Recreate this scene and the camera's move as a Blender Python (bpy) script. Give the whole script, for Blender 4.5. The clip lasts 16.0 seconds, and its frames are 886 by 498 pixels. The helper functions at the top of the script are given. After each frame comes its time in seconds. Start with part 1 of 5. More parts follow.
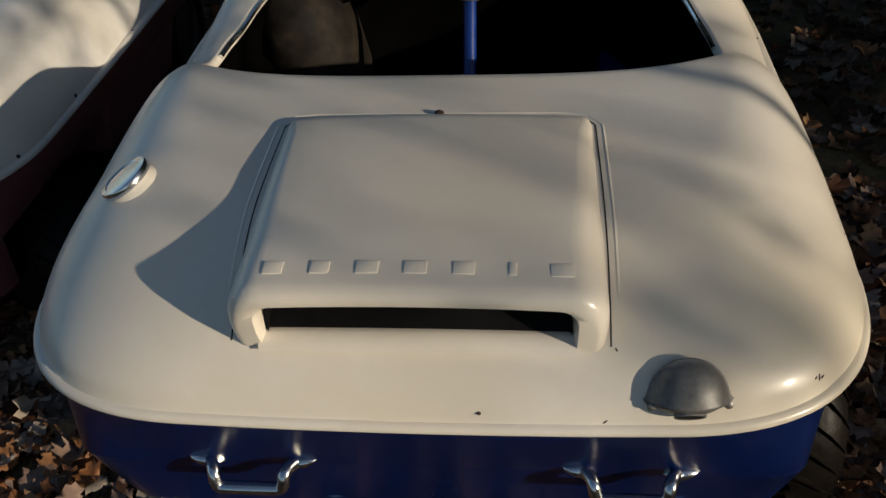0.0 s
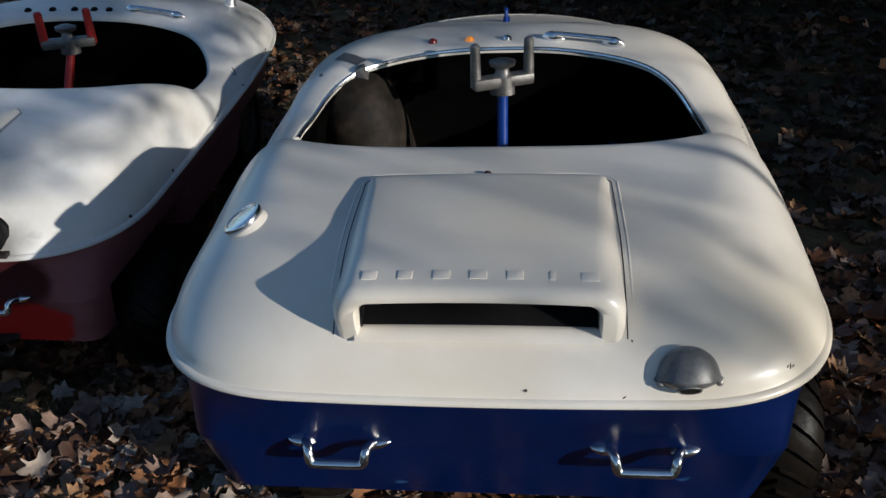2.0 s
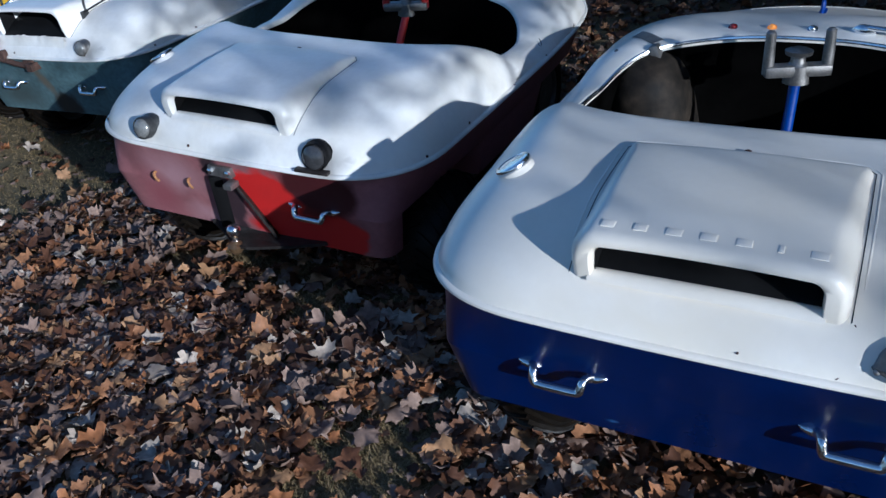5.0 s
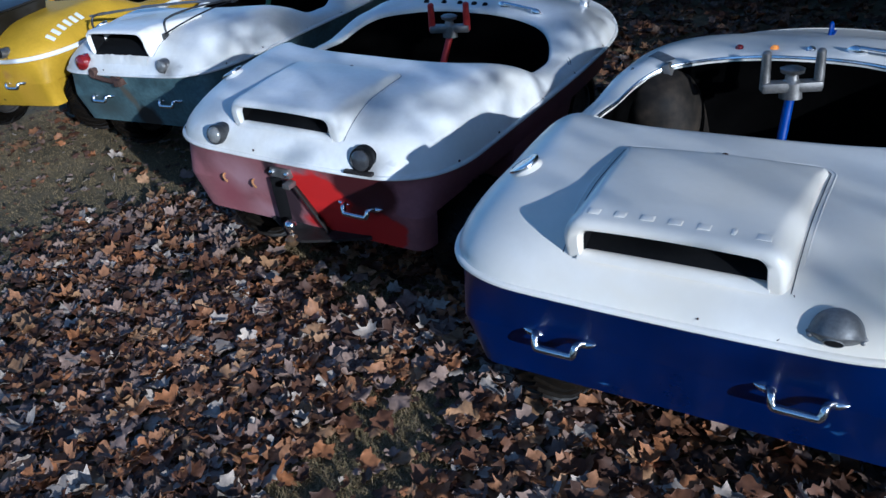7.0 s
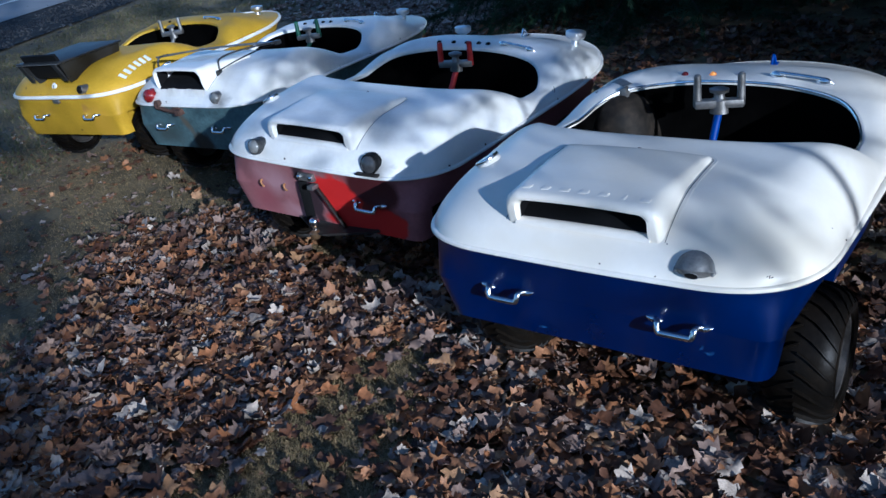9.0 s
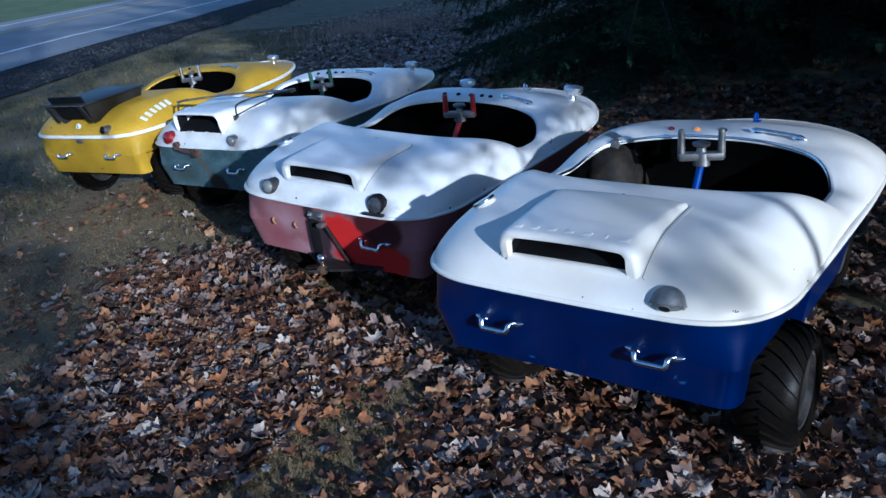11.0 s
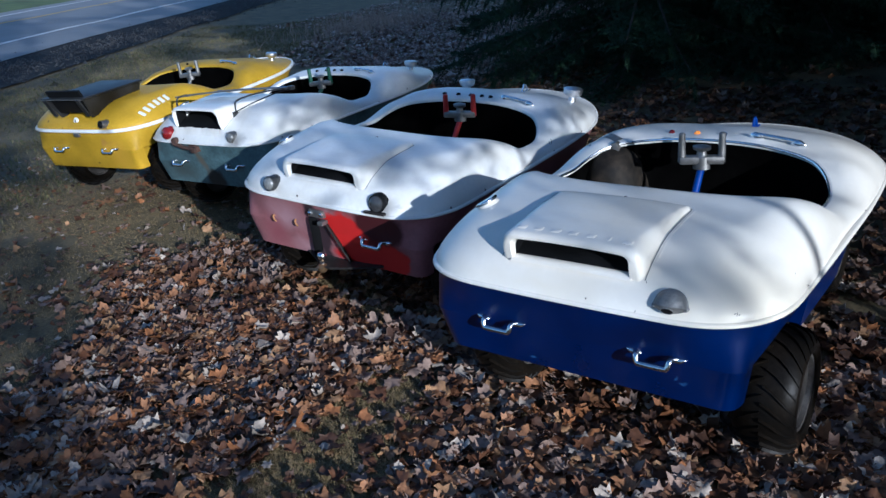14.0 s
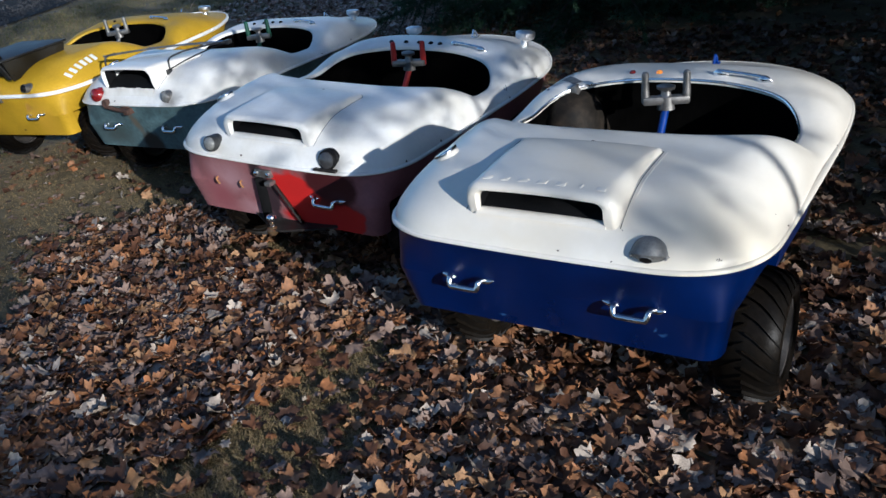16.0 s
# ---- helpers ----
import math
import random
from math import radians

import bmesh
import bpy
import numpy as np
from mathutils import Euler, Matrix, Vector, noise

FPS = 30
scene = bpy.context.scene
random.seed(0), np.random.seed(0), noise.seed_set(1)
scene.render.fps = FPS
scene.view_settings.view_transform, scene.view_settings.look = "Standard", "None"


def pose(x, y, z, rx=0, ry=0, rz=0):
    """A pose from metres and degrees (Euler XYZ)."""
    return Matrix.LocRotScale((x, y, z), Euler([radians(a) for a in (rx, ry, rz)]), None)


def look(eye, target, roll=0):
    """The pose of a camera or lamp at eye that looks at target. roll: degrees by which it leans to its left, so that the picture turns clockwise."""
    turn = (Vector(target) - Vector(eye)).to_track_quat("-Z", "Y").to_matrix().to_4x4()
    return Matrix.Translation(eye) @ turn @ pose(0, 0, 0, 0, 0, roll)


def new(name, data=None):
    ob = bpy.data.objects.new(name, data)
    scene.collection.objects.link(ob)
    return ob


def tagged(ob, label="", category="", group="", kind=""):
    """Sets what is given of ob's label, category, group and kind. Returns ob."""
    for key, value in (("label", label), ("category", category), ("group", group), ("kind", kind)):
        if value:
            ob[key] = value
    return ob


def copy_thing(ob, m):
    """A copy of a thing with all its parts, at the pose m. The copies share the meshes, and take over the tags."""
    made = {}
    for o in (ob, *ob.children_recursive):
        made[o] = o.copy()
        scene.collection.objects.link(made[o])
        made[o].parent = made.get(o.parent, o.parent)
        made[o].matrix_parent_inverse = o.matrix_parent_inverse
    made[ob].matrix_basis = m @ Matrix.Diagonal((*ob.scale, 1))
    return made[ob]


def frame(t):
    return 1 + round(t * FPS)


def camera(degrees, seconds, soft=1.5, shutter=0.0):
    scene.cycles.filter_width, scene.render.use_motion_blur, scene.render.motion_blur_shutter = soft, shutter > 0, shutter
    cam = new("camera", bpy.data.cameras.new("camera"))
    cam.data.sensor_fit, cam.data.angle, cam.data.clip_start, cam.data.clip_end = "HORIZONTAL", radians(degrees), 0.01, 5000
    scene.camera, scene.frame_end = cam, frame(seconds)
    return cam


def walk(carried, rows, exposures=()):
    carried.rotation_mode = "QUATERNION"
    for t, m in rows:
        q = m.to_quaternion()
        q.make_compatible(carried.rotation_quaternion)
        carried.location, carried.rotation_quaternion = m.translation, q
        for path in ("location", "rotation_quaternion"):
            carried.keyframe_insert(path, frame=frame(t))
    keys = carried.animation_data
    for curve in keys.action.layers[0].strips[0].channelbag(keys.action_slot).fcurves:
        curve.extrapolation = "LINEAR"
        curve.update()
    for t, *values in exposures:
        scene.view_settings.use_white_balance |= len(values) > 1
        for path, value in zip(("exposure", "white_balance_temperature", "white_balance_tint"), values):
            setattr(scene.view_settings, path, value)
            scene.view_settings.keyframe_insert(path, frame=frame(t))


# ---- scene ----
cam = camera(56.0, 16.0)
PATH = [
    (0, (0.204, -0.777, 1.687), (-0.016, 0.77, 0.438), -6.0),
    (0.5, (0.156, -0.93, 1.713), (0.041, 0.699, 0.558), -5.0),
    (1, (0.141, -1.067, 1.776), (0.005, 0.604, 0.687), -4.8),
    (1.5, (0.142, -1.176, 1.778), (0.004, 0.537, 0.755), -5.3),
    (2, (0.151, -1.205, 1.784), (-0.083, 0.495, 0.757), -5.3),
    (2.5, (0.21, -1.21, 1.768), (-0.292, 0.405, 0.702), -6.4),
    (3, (0.243, -1.254, 1.769), (-0.399, 0.308, 0.698), -7.5),
    (3.5, (0.232, -1.36, 1.79), (-0.5, 0.185, 0.751), -9.5),
    (4, (0.26, -1.405, 1.793), (-0.549, 0.108, 0.766), -9.2),
    (4.5, (0.299, -1.398, 1.794), (-0.576, 0.085, 0.778), -7.9),
    (5, (0.318, -1.403, 1.801), (-0.577, 0.089, 0.815), -7.6),
    (5.2, (0.325, -1.406, 1.802), (-0.575, 0.089, 0.825), -7.4),
    (7.3, (0.694, -1.772, 1.899), (-0.37, -0.346, 0.986), -8.7),
    (7.5, (0.759, -1.833, 1.883), (-0.332, -0.414, 0.991), -8.2),
    (8, (0.992, -1.912, 1.878), (-0.142, -0.535, 0.973), -6.4),
    (8.5, (1.129, -1.985, 1.892), (-0.043, -0.63, 1.003), -8.7),
    (9, (1.247, -2.178, 1.927), (0.109, -0.747, 1.118), -9.4),
    (9.2, (1.316, -2.241, 1.94), (0.186, -0.78, 1.173), -9.6),
    (11.5, (1.429, -2.39, 1.973), (0.262, -0.924, 1.273), -7.6),
    (12, (1.423, -2.402, 1.977), (0.26, -0.938, 1.268), -7.3),
    (12.5, (1.412, -2.404, 1.979), (0.246, -0.938, 1.279), -7.1),
    (13, (1.398, -2.415, 1.985), (0.243, -0.942, 1.281), -7.1),
    (13.5, (1.4, -2.417, 1.976), (0.236, -0.943, 1.288), -6.7),
    (14, (1.399, -2.422, 1.989), (0.256, -0.94, 1.284), -6.9),
    (14.5, (1.404, -2.427, 1.986), (0.243, -0.959, 1.283), -7.1),
    (15, (1.408, -2.422, 1.98), (0.234, -0.964, 1.276), -7.0),
    (15.5, (1.372, -2.399, 1.965), (0.257, -0.92, 1.212), -7.1),
    (16, (1.243, -2.289, 1.917), (0.213, -0.782, 1.1), -8.3),
]
walk(cam, [(t, look(eye, target, roll)) for t, eye, target, roll in PATH],
     exposures=[(0.0, -0.36, 5950, 10), (0.5, -0.2, 5750, 10), (1.5, -0.02, 5300, 10), (2.5, -0.02, 4850, 10), (4.0, 0.12, 4450, 10), (5.0, 0.26, 4330, 10), (8.5, 0.34, 4170, 10), (12.0, 0.41, 4050, 10), (13.5, 0.42, 4230, 10), (14.5, 0.43, 4400, 10), (16.0, 0.43, 4700, 10)])

# ---------------------------------------------------------------- world and sun
SUN_FROM = Vector((0.84, -0.46, 0.215)).normalized()
world = bpy.data.worlds.new("world")
scene.world = world
world.use_nodes = True
wn = world.node_tree
sky = wn.nodes.new("ShaderNodeTexSky")
sky.sky_type, sky.sun_disc = "NISHITA", False
sky.sun_elevation = math.asin(SUN_FROM.z)
sky.sun_rotation = math.atan2(SUN_FROM.x, SUN_FROM.y)
wn.links.new(sky.outputs[0], wn.nodes["Background"].inputs[0])
wn.nodes["Background"].inputs[1].default_value = 0.1
sun_data = bpy.data.lights.new("sun", "SUN")
sun_data.energy, sun_data.angle, sun_data.color = 5.0, radians(0.55), (1.0, 0.81, 0.57)
sun = new("sun", sun_data)
sun.matrix_world = look(SUN_FROM * 60, (0, 0, 0))


# ---------------------------------------------------------------- materials
def material(name, base, rough=0.5, metal=0.0, vary=0.15, scale=6.0, fine=60.0, bump=0.1, coat=0.0, tint=None, per=None, speck=None, spec=0.5):
    """Two scales of noise in colour and roughness, with fine relief. per: 'object' or 'island' varies single pieces."""
    m = bpy.data.materials.new(name)
    m.use_nodes = True
    m.node_tree.nodes["Principled BSDF"].inputs["Specular IOR Level"].default_value = spec
    nt, bsdf = m.node_tree, m.node_tree.nodes["Principled BSDF"]
    co = nt.nodes.new("ShaderNodeTexCoord")
    big, small = nt.nodes.new("ShaderNodeTexNoise"), nt.nodes.new("ShaderNodeTexNoise")
    big.inputs["Scale"].default_value, big.inputs["Detail"].default_value = scale, 5
    small.inputs["Scale"].default_value, small.inputs["Detail"].default_value = fine, 4
    for n in (big, small):
        nt.links.new(co.outputs["Object"], n.inputs["Vector"])
    ramp = nt.nodes.new("ShaderNodeValToRGB")
    dark = tint or tuple(c * (1 - vary) for c in base)
    light = tuple(min(1, c * (1 + vary * 0.6)) for c in base)
    ramp.color_ramp.elements[0].position, ramp.color_ramp.elements[0].color = 0.3, (*dark, 1)
    ramp.color_ramp.elements[1].position, ramp.color_ramp.elements[1].color = 0.72, (*light, 1)
    nt.links.new(big.outputs["Fac"], ramp.inputs["Fac"])
    mix = nt.nodes.new("ShaderNodeMix")
    mix.data_type, mix.blend_type = "RGBA", "MULTIPLY"
    mix.inputs["Factor"].default_value = min(1.0, vary * 1.6) if speck is None else speck
    grey = nt.nodes.new("ShaderNodeValToRGB")
    grey.color_ramp.elements[0].position, grey.color_ramp.elements[0].color = 0.3, (0.55, 0.55, 0.55, 1)
    grey.color_ramp.elements[1].position = 0.65
    nt.links.new(small.outputs["Fac"], grey.inputs["Fac"])
    nt.links.new(ramp.outputs[0], mix.inputs["A"])
    nt.links.new(grey.outputs[0], mix.inputs["B"])
    colour = mix.outputs["Result"]
    if per:
        src = nt.nodes.new("ShaderNodeObjectInfo" if per == "object" else "ShaderNodeNewGeometry")
        rnd = src.outputs["Random" if per == "object" else "Random Per Island"]
        tones = nt.nodes.new("ShaderNodeValToRGB")
        nt.links.new(rnd, tones.inputs["Fac"])
        m["tones"] = tones.name
        over = nt.nodes.new("ShaderNodeMix")
        over.data_type, over.blend_type = "RGBA", "MULTIPLY"
        over.inputs["Factor"].default_value = 1.0
        nt.links.new(colour, over.inputs["A"])
        nt.links.new(tones.outputs[0], over.inputs["B"])
        colour = over.outputs["Result"]
    nt.links.new(colour, bsdf.inputs["Base Color"])
    rr = nt.nodes.new("ShaderNodeMapRange")
    rr.inputs["To Min"].default_value, rr.inputs["To Max"].default_value = max(0.02, rough - 0.1), min(1, rough + 0.12)
    nt.links.new(big.outputs["Fac"], rr.inputs["Value"])
    nt.links.new(rr.outputs[0], bsdf.inputs["Roughness"])
    bsdf.inputs["Metallic"].default_value = metal
    bsdf.inputs["Coat Weight"].default_value = coat
    bsdf.inputs["Coat Roughness"].default_value = 0.12
    if bump:
        b = nt.nodes.new("ShaderNodeBump")
        b.inputs["Strength"].default_value, b.inputs["Distance"].default_value = bump, 0.004
        nt.links.new(small.outputs["Fac"], b.inputs["Height"])
        nt.links.new(b.outputs[0], bsdf.inputs["Normal"])
    return m


def tones(m, stops):
    """Colour stops for a material's piece-to-piece variation."""
    ramp = m.node_tree.nodes[m["tones"]].color_ramp
    ramp.interpolation = "CONSTANT"
    while len(ramp.elements) < len(stops):
        ramp.elements.new(0.5)
    for e, (p, c) in zip(ramp.elements, stops):
        e.position, e.color = p, (*c, 1)
    return m


M_WHITE = material("white_gelcoat", (0.81, 0.78, 0.71), 0.33, vary=0.05, scale=1.6, fine=40, bump=0.006, coat=0.3, speck=0.06, tint=(0.74, 0.68, 0.57))
M_WHITE_WORN = material("worn_white_gelcoat", (0.80, 0.79, 0.76), 0.38, vary=0.08, scale=4, fine=40, bump=0.02, coat=0.2, speck=0.12, tint=(0.68, 0.65, 0.58))
M_BLUE = material("blue_paint", (0.0006, 0.0095, 0.072), 0.3, vary=0.25, scale=4, fine=60, bump=0.01, coat=0.15, speck=0.2)
M_TEAL = material("weathered_teal_paint", (0.105, 0.17, 0.185), 0.6, vary=0.4, scale=5, fine=40, bump=0.1)
M_YELLOW = material("faded_yellow_paint", (0.46, 0.285, 0.004), 0.5, vary=0.22, scale=3.5, fine=50, bump=0.03, speck=0.2, spec=0.3)
M_CHROME = material("chrome", (0.82, 0.83, 0.85), 0.19, 1.0, vary=0.12, scale=25, fine=120, bump=0.02)
M_LAMP = material("weathered_chrome", (0.85, 0.86, 0.88), 0.36, 1.0, vary=0.1, scale=25, fine=120, bump=0.02)
M_STEEL = material("dull_cast_aluminium", (0.29, 0.28, 0.265), 0.48, 0.85, vary=0.3, scale=20, fine=150, bump=0.15)
M_VENT = material("dull_grey_metal", (0.20, 0.20, 0.195), 0.5, 0.4, vary=0.25, scale=30, fine=120, bump=0.08)
M_RIM = material("grimy_wheel_rim", (0.11, 0.10, 0.09), 0.5, 0.4, vary=0.5, scale=14, fine=80, bump=0.2)
M_GUNMETAL = material("dark_grey_metal", (0.06, 0.06, 0.06), 0.45, 0.5, vary=0.3, scale=30, fine=120, bump=0.08)
M_IRON = material("dark_worn_iron", (0.035, 0.03, 0.027), 0.55, 0.5, vary=0.5, scale=18, fine=90, bump=0.2)
M_RUST = material("rusty_steel", (0.10, 0.056, 0.04), 0.8, 0.3, vary=0.5, scale=25, fine=120, bump=0.3)
M_TAN = material("orange_rust", (0.36, 0.17, 0.06), 0.75, vary=0.4, scale=30, fine=120, bump=0.2)
# Black plastic parts; also the shade painted inside the scoop mouths.
M_BLACK = material("black_plastic_and_mouth_shade", (0.006, 0.006, 0.0065), 0.6, spec=0.15, vary=0.3, scale=10, fine=80, bump=0.1)
M_BOX = material("black_weathered_plywood", (0.018, 0.018, 0.018), 0.5, vary=0.6, scale=9, fine=60, bump=0.2)
M_RUBBER = material("wet_tyre_rubber", (0.005, 0.0046, 0.0042), 0.4, spec=0.08, vary=0.5, scale=9, fine=60, bump=0.25, tint=(0.010, 0.0075, 0.005))
# Near-black cockpit lining: the tub's shade is put into its colour.
M_DARK = material("shade_black_cockpit_lining", (0.0018, 0.0017, 0.0016), 0.9, spec=0.02, vary=0.4, scale=8, fine=50, bump=0.2)
M_RED_GRIP = material("red_rubber_grip", (0.38, 0.016, 0.012), 0.5, vary=0.15, scale=20, fine=80)
M_GREEN_GRIP = material("green_rubber_grip", (0.008, 0.062, 0.036), 0.5, vary=0.15, scale=20, fine=80)
M_BLUE_TUBE = material("blue_painted_tube", (0.007, 0.035, 0.22), 0.35, vary=0.15, scale=20, fine=80)
M_RED_LENS = material("red_lens", (0.2, 0.012, 0.012), 0.15, vary=0.2, scale=40, fine=150, coat=0.5)
M_AMBER_LENS = material("amber_lens", (0.9, 0.32, 0.03), 0.15, vary=0.1, scale=40, fine=150, coat=0.5)
M_AMBER_LENS.node_tree.nodes["Principled BSDF"].inputs["Emission Color"].default_value = (1.0, 0.32, 0.04, 1)
M_AMBER_LENS.node_tree.nodes["Principled BSDF"].inputs["Emission Strength"].default_value = 0.3
M_GREY_LENS = material("clouded_lens", (0.2, 0.2, 0.19), 0.2, vary=0.25, scale=40, fine=150, coat=0.4)
M_LINE = material("white_paint", (0.7, 0.7, 0.68), 0.7, vary=0.2, scale=4, fine=60)
M_DARK_LENS = material("smoked_lens", (0.05, 0.05, 0.052), 0.18, vary=0.25, scale=40, fine=150, coat=0.4)
M_BRASS = material("tarnished_brass", (0.34, 0.22, 0.11), 0.35, 0.8, vary=0.3, scale=30, fine=120, bump=0.05)
M_TANK = material("dull_grey_brown_metal", (0.024, 0.018, 0.012), 0.7, vary=0.8, scale=14, fine=50, bump=0.3, tint=(0.005, 0.0045, 0.0035), spec=0.2)


def patched(m, patches, seed=0.0):
    """Lays stains, repainted areas and painted-in shade of irregular outline over a material: (centre, size, colour,
    softness of the edge).
    """
    nt = m.node_tree
    bsdf = nt.nodes["Principled BSDF"]
    old = bsdf.inputs["Base Color"].links[0].from_socket
    co = nt.nodes.new("ShaderNodeTexCoord")
    warp = nt.nodes.new("ShaderNodeTexNoise")
    warp.noise_dimensions = "4D"
    warp.inputs["W"].default_value = seed
    warp.inputs["Scale"].default_value, warp.inputs["Detail"].default_value = 7, 4
    nt.links.new(co.outputs["Object"], warp.inputs["Vector"])
    wob = nt.nodes.new("ShaderNodeVectorMath")
    wob.operation = "MULTIPLY_ADD"
    wob.inputs[1].default_value = (0.16, 0.16, 0.16)
    nt.links.new(warp.outputs["Color"], wob.inputs[0])
    nt.links.new(co.outputs["Object"], wob.inputs[2])
    for centre, size, colour, edge in patches:
        off = nt.nodes.new("ShaderNodeVectorMath")
        off.operation = "SUBTRACT"
        off.inputs[1].default_value = tuple(c + 0.08 for c in centre)
        nt.links.new(wob.outputs[0], off.inputs[0])
        scl = nt.nodes.new("ShaderNodeVectorMath")
        scl.operation = "DIVIDE"
        scl.inputs[1].default_value = size
        nt.links.new(off.outputs[0], scl.inputs[0])
        ln = nt.nodes.new("ShaderNodeVectorMath")
        ln.operation = "LENGTH"
        nt.links.new(scl.outputs[0], ln.inputs[0])
        mr = nt.nodes.new("ShaderNodeMapRange")
        mr.inputs["From Min"].default_value, mr.inputs["From Max"].default_value = 1 + edge, 1 - edge
        nt.links.new(ln.outputs["Value"], mr.inputs["Value"])
        mx = nt.nodes.new("ShaderNodeMix")
        mx.data_type = "RGBA"
        nt.links.new(mr.outputs[0], mx.inputs["Factor"])
        nt.links.new(old, mx.inputs["A"])
        mx.inputs["B"].default_value = (*colour, 1)
        old = mx.outputs["Result"]
    nt.links.new(old, bsdf.inputs["Base Color"])
    return m


patched(M_WHITE_WORN, [((0.44, 0.07, 0.69), (0.07, 0.075, 0.06), (0.26, 0.25, 0.23), 0.75), ((0.62, 0.3, 0.70), (0.10, 0.16, 0.05), (0.66, 0.63, 0.56), 0.8), ((-0.5, 0.1, 0.68), (0.16, 0.05, 0.03), (0.5, 0.47, 0.41), 0.8),
                       ((0.52, 0.13, 0.70), (0.04, 0.03, 0.012), (0.3, 0.29, 0.27), 0.7)], 4.0)
patched(M_WHITE, [((0.58, 0.18, 0.72), (0.2, 0.16, 0.14), (0.77, 0.69, 0.53), 0.9), ((-0.1, 0.09, 0.70), (0.35, 0.04, 0.03), (0.74, 0.68, 0.56), 0.9), ((0.1, 0.2, 0.87), (0.3, 0.05, 0.05), (0.75, 0.70, 0.6), 0.9)], 6.0)
M_RED = patched(material("faded_red_paint", (0.30, 0.125, 0.13), 0.55, vary=0.25, scale=5, fine=45, bump=0.06, speck=0.3), [
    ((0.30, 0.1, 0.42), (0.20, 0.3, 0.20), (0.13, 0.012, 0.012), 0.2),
    ((0.14, 0.1, 0.50), (0.15, 0.3, 0.13), (0.52, 0.012, 0.008), 0.08),
    ((0.24, 0.1, 0.35), (0.22, 0.3, 0.09), (0.42, 0.012, 0.01), 0.10),
    ((0.44, 0.1, 0.36), (0.09, 0.3, 0.12), (0.44, 0.012, 0.01), 0.10),
    # Dark maroon under lamp and rail: shade put into the hull's colour.
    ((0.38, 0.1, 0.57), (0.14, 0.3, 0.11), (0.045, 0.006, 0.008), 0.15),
    # Near-black upright band behind the strut.
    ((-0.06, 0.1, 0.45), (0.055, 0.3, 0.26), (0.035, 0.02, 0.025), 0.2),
    ((-0.3, 0.1, 0.53), (0.12, 0.3, 0.07), (0.38, 0.22, 0.235), 0.8), ((-0.42, 0.1, 0.4), (0.08, 0.3, 0.1), (0.24, 0.075, 0.085), 0.7), ((-0.2, 0.1, 0.34), (0.08, 0.3, 0.035), (0.36, 0.2, 0.21), 0.8)])
patched(M_BLUE, [((0.42, 0.1, 0.39), (0.005, 0.3, 0.014), (0.025, 0.07, 0.2), 0.8), ((0.455, 0.1, 0.365), (0.011, 0.3, 0.006), (0.03, 0.08, 0.22), 0.8), ((-0.2, 0.1, 0.33), (0.02, 0.3, 0.006), (0.03, 0.08, 0.22), 0.5)], 5.0)
patched(M_YELLOW, [((0.42, 0.06, 0.42), (0.10, 0.12, 0.16), (0.47, 0.28, 0.012), 0.7), ((0.1, 0.06, 0.34), (0.022, 0.2, 0.012), (0.1, 0.06, 0.02), 0.5), ((0.30, 0.06, 0.55), (0.03, 0.2, 0.035), (0.36, 0.2, 0.03), 0.6), ((-0.35, 0.1, 0.73), (0.012, 0.05, 0.012), (0.12, 0.07, 0.02), 0.5)], 2.0)
patched(M_TEAL, [((0.05, 0.1, 0.34), (0.11, 0.3, 0.09), (0.012, 0.014, 0.014), 0.2), ((-0.03, 0.1, 0.52), (0.03, 0.3, 0.11), (0.11, 0.095, 0.07), 0.6),
                 ((-0.35, 0.1, 0.40), (0.2, 0.3, 0.08), (0.055, 0.075, 0.075), 0.6)], 3.0)

# ---------------------------------------------------------------- mesh helpers


def mesh_ob(name, verts, faces, mat, smooth=True, sharp=40):
    me = bpy.data.meshes.new(name)
    me.from_pydata([tuple(v) for v in verts], [], [tuple(f) for f in faces])
    me.validate()
    me.update()
    bm = bmesh.new()
    bm.from_mesh(me)
    bmesh.ops.recalc_face_normals(bm, faces=bm.faces)
    bm.to_mesh(me)
    bm.free()
    if smooth:
        me.polygons.foreach_set("use_smooth", [True] * len(me.polygons))
        me.set_sharp_from_angle(angle=radians(sharp))
    if mat:
        me.materials.append(mat)
    return new(name, me)


def part(name, geo, mat, parent, label="", smooth=True, sharp=40):
    """geo: (verts, faces). One mesh object under a thing or a part."""
    ob = mesh_ob(name, geo[0], geo[1], mat, smooth, sharp)
    ob.parent = parent
    if label:
        tagged(ob, label)
    return ob


def thing(name, label, category, group="", m=None, kind=""):
    ob = new(name)
    ob.empty_display_size = 0.2
    if m is not None:
        ob.matrix_basis = m
    return tagged(ob, label, category, group, kind)


def join(*geos):
    v, f = [], []
    for gv, gf in geos:
        o = len(v)
        v += [tuple(p) for p in gv]
        f += [tuple(i + o for i in q) for q in gf]
    return v, f


def moved(geo, m):
    return [tuple(m @ Vector(p)) for p in geo[0]], geo[1]


def loft(rings, closed=True, caps=(False, False)):
    n = len(rings[0])
    v = [p for r in rings for p in r]
    f = []
    for k in range(len(rings) - 1):
        for i in range(n if closed else n - 1):
            j = (i + 1) % n
            f.append((k * n + i, k * n + j, (k + 1) * n + j, (k + 1) * n + i))
    if caps[0]:
        f.append(tuple(reversed(range(n))))
    if caps[1]:
        f.append(tuple(range((len(rings) - 1) * n, len(rings) * n)))
    return v, f


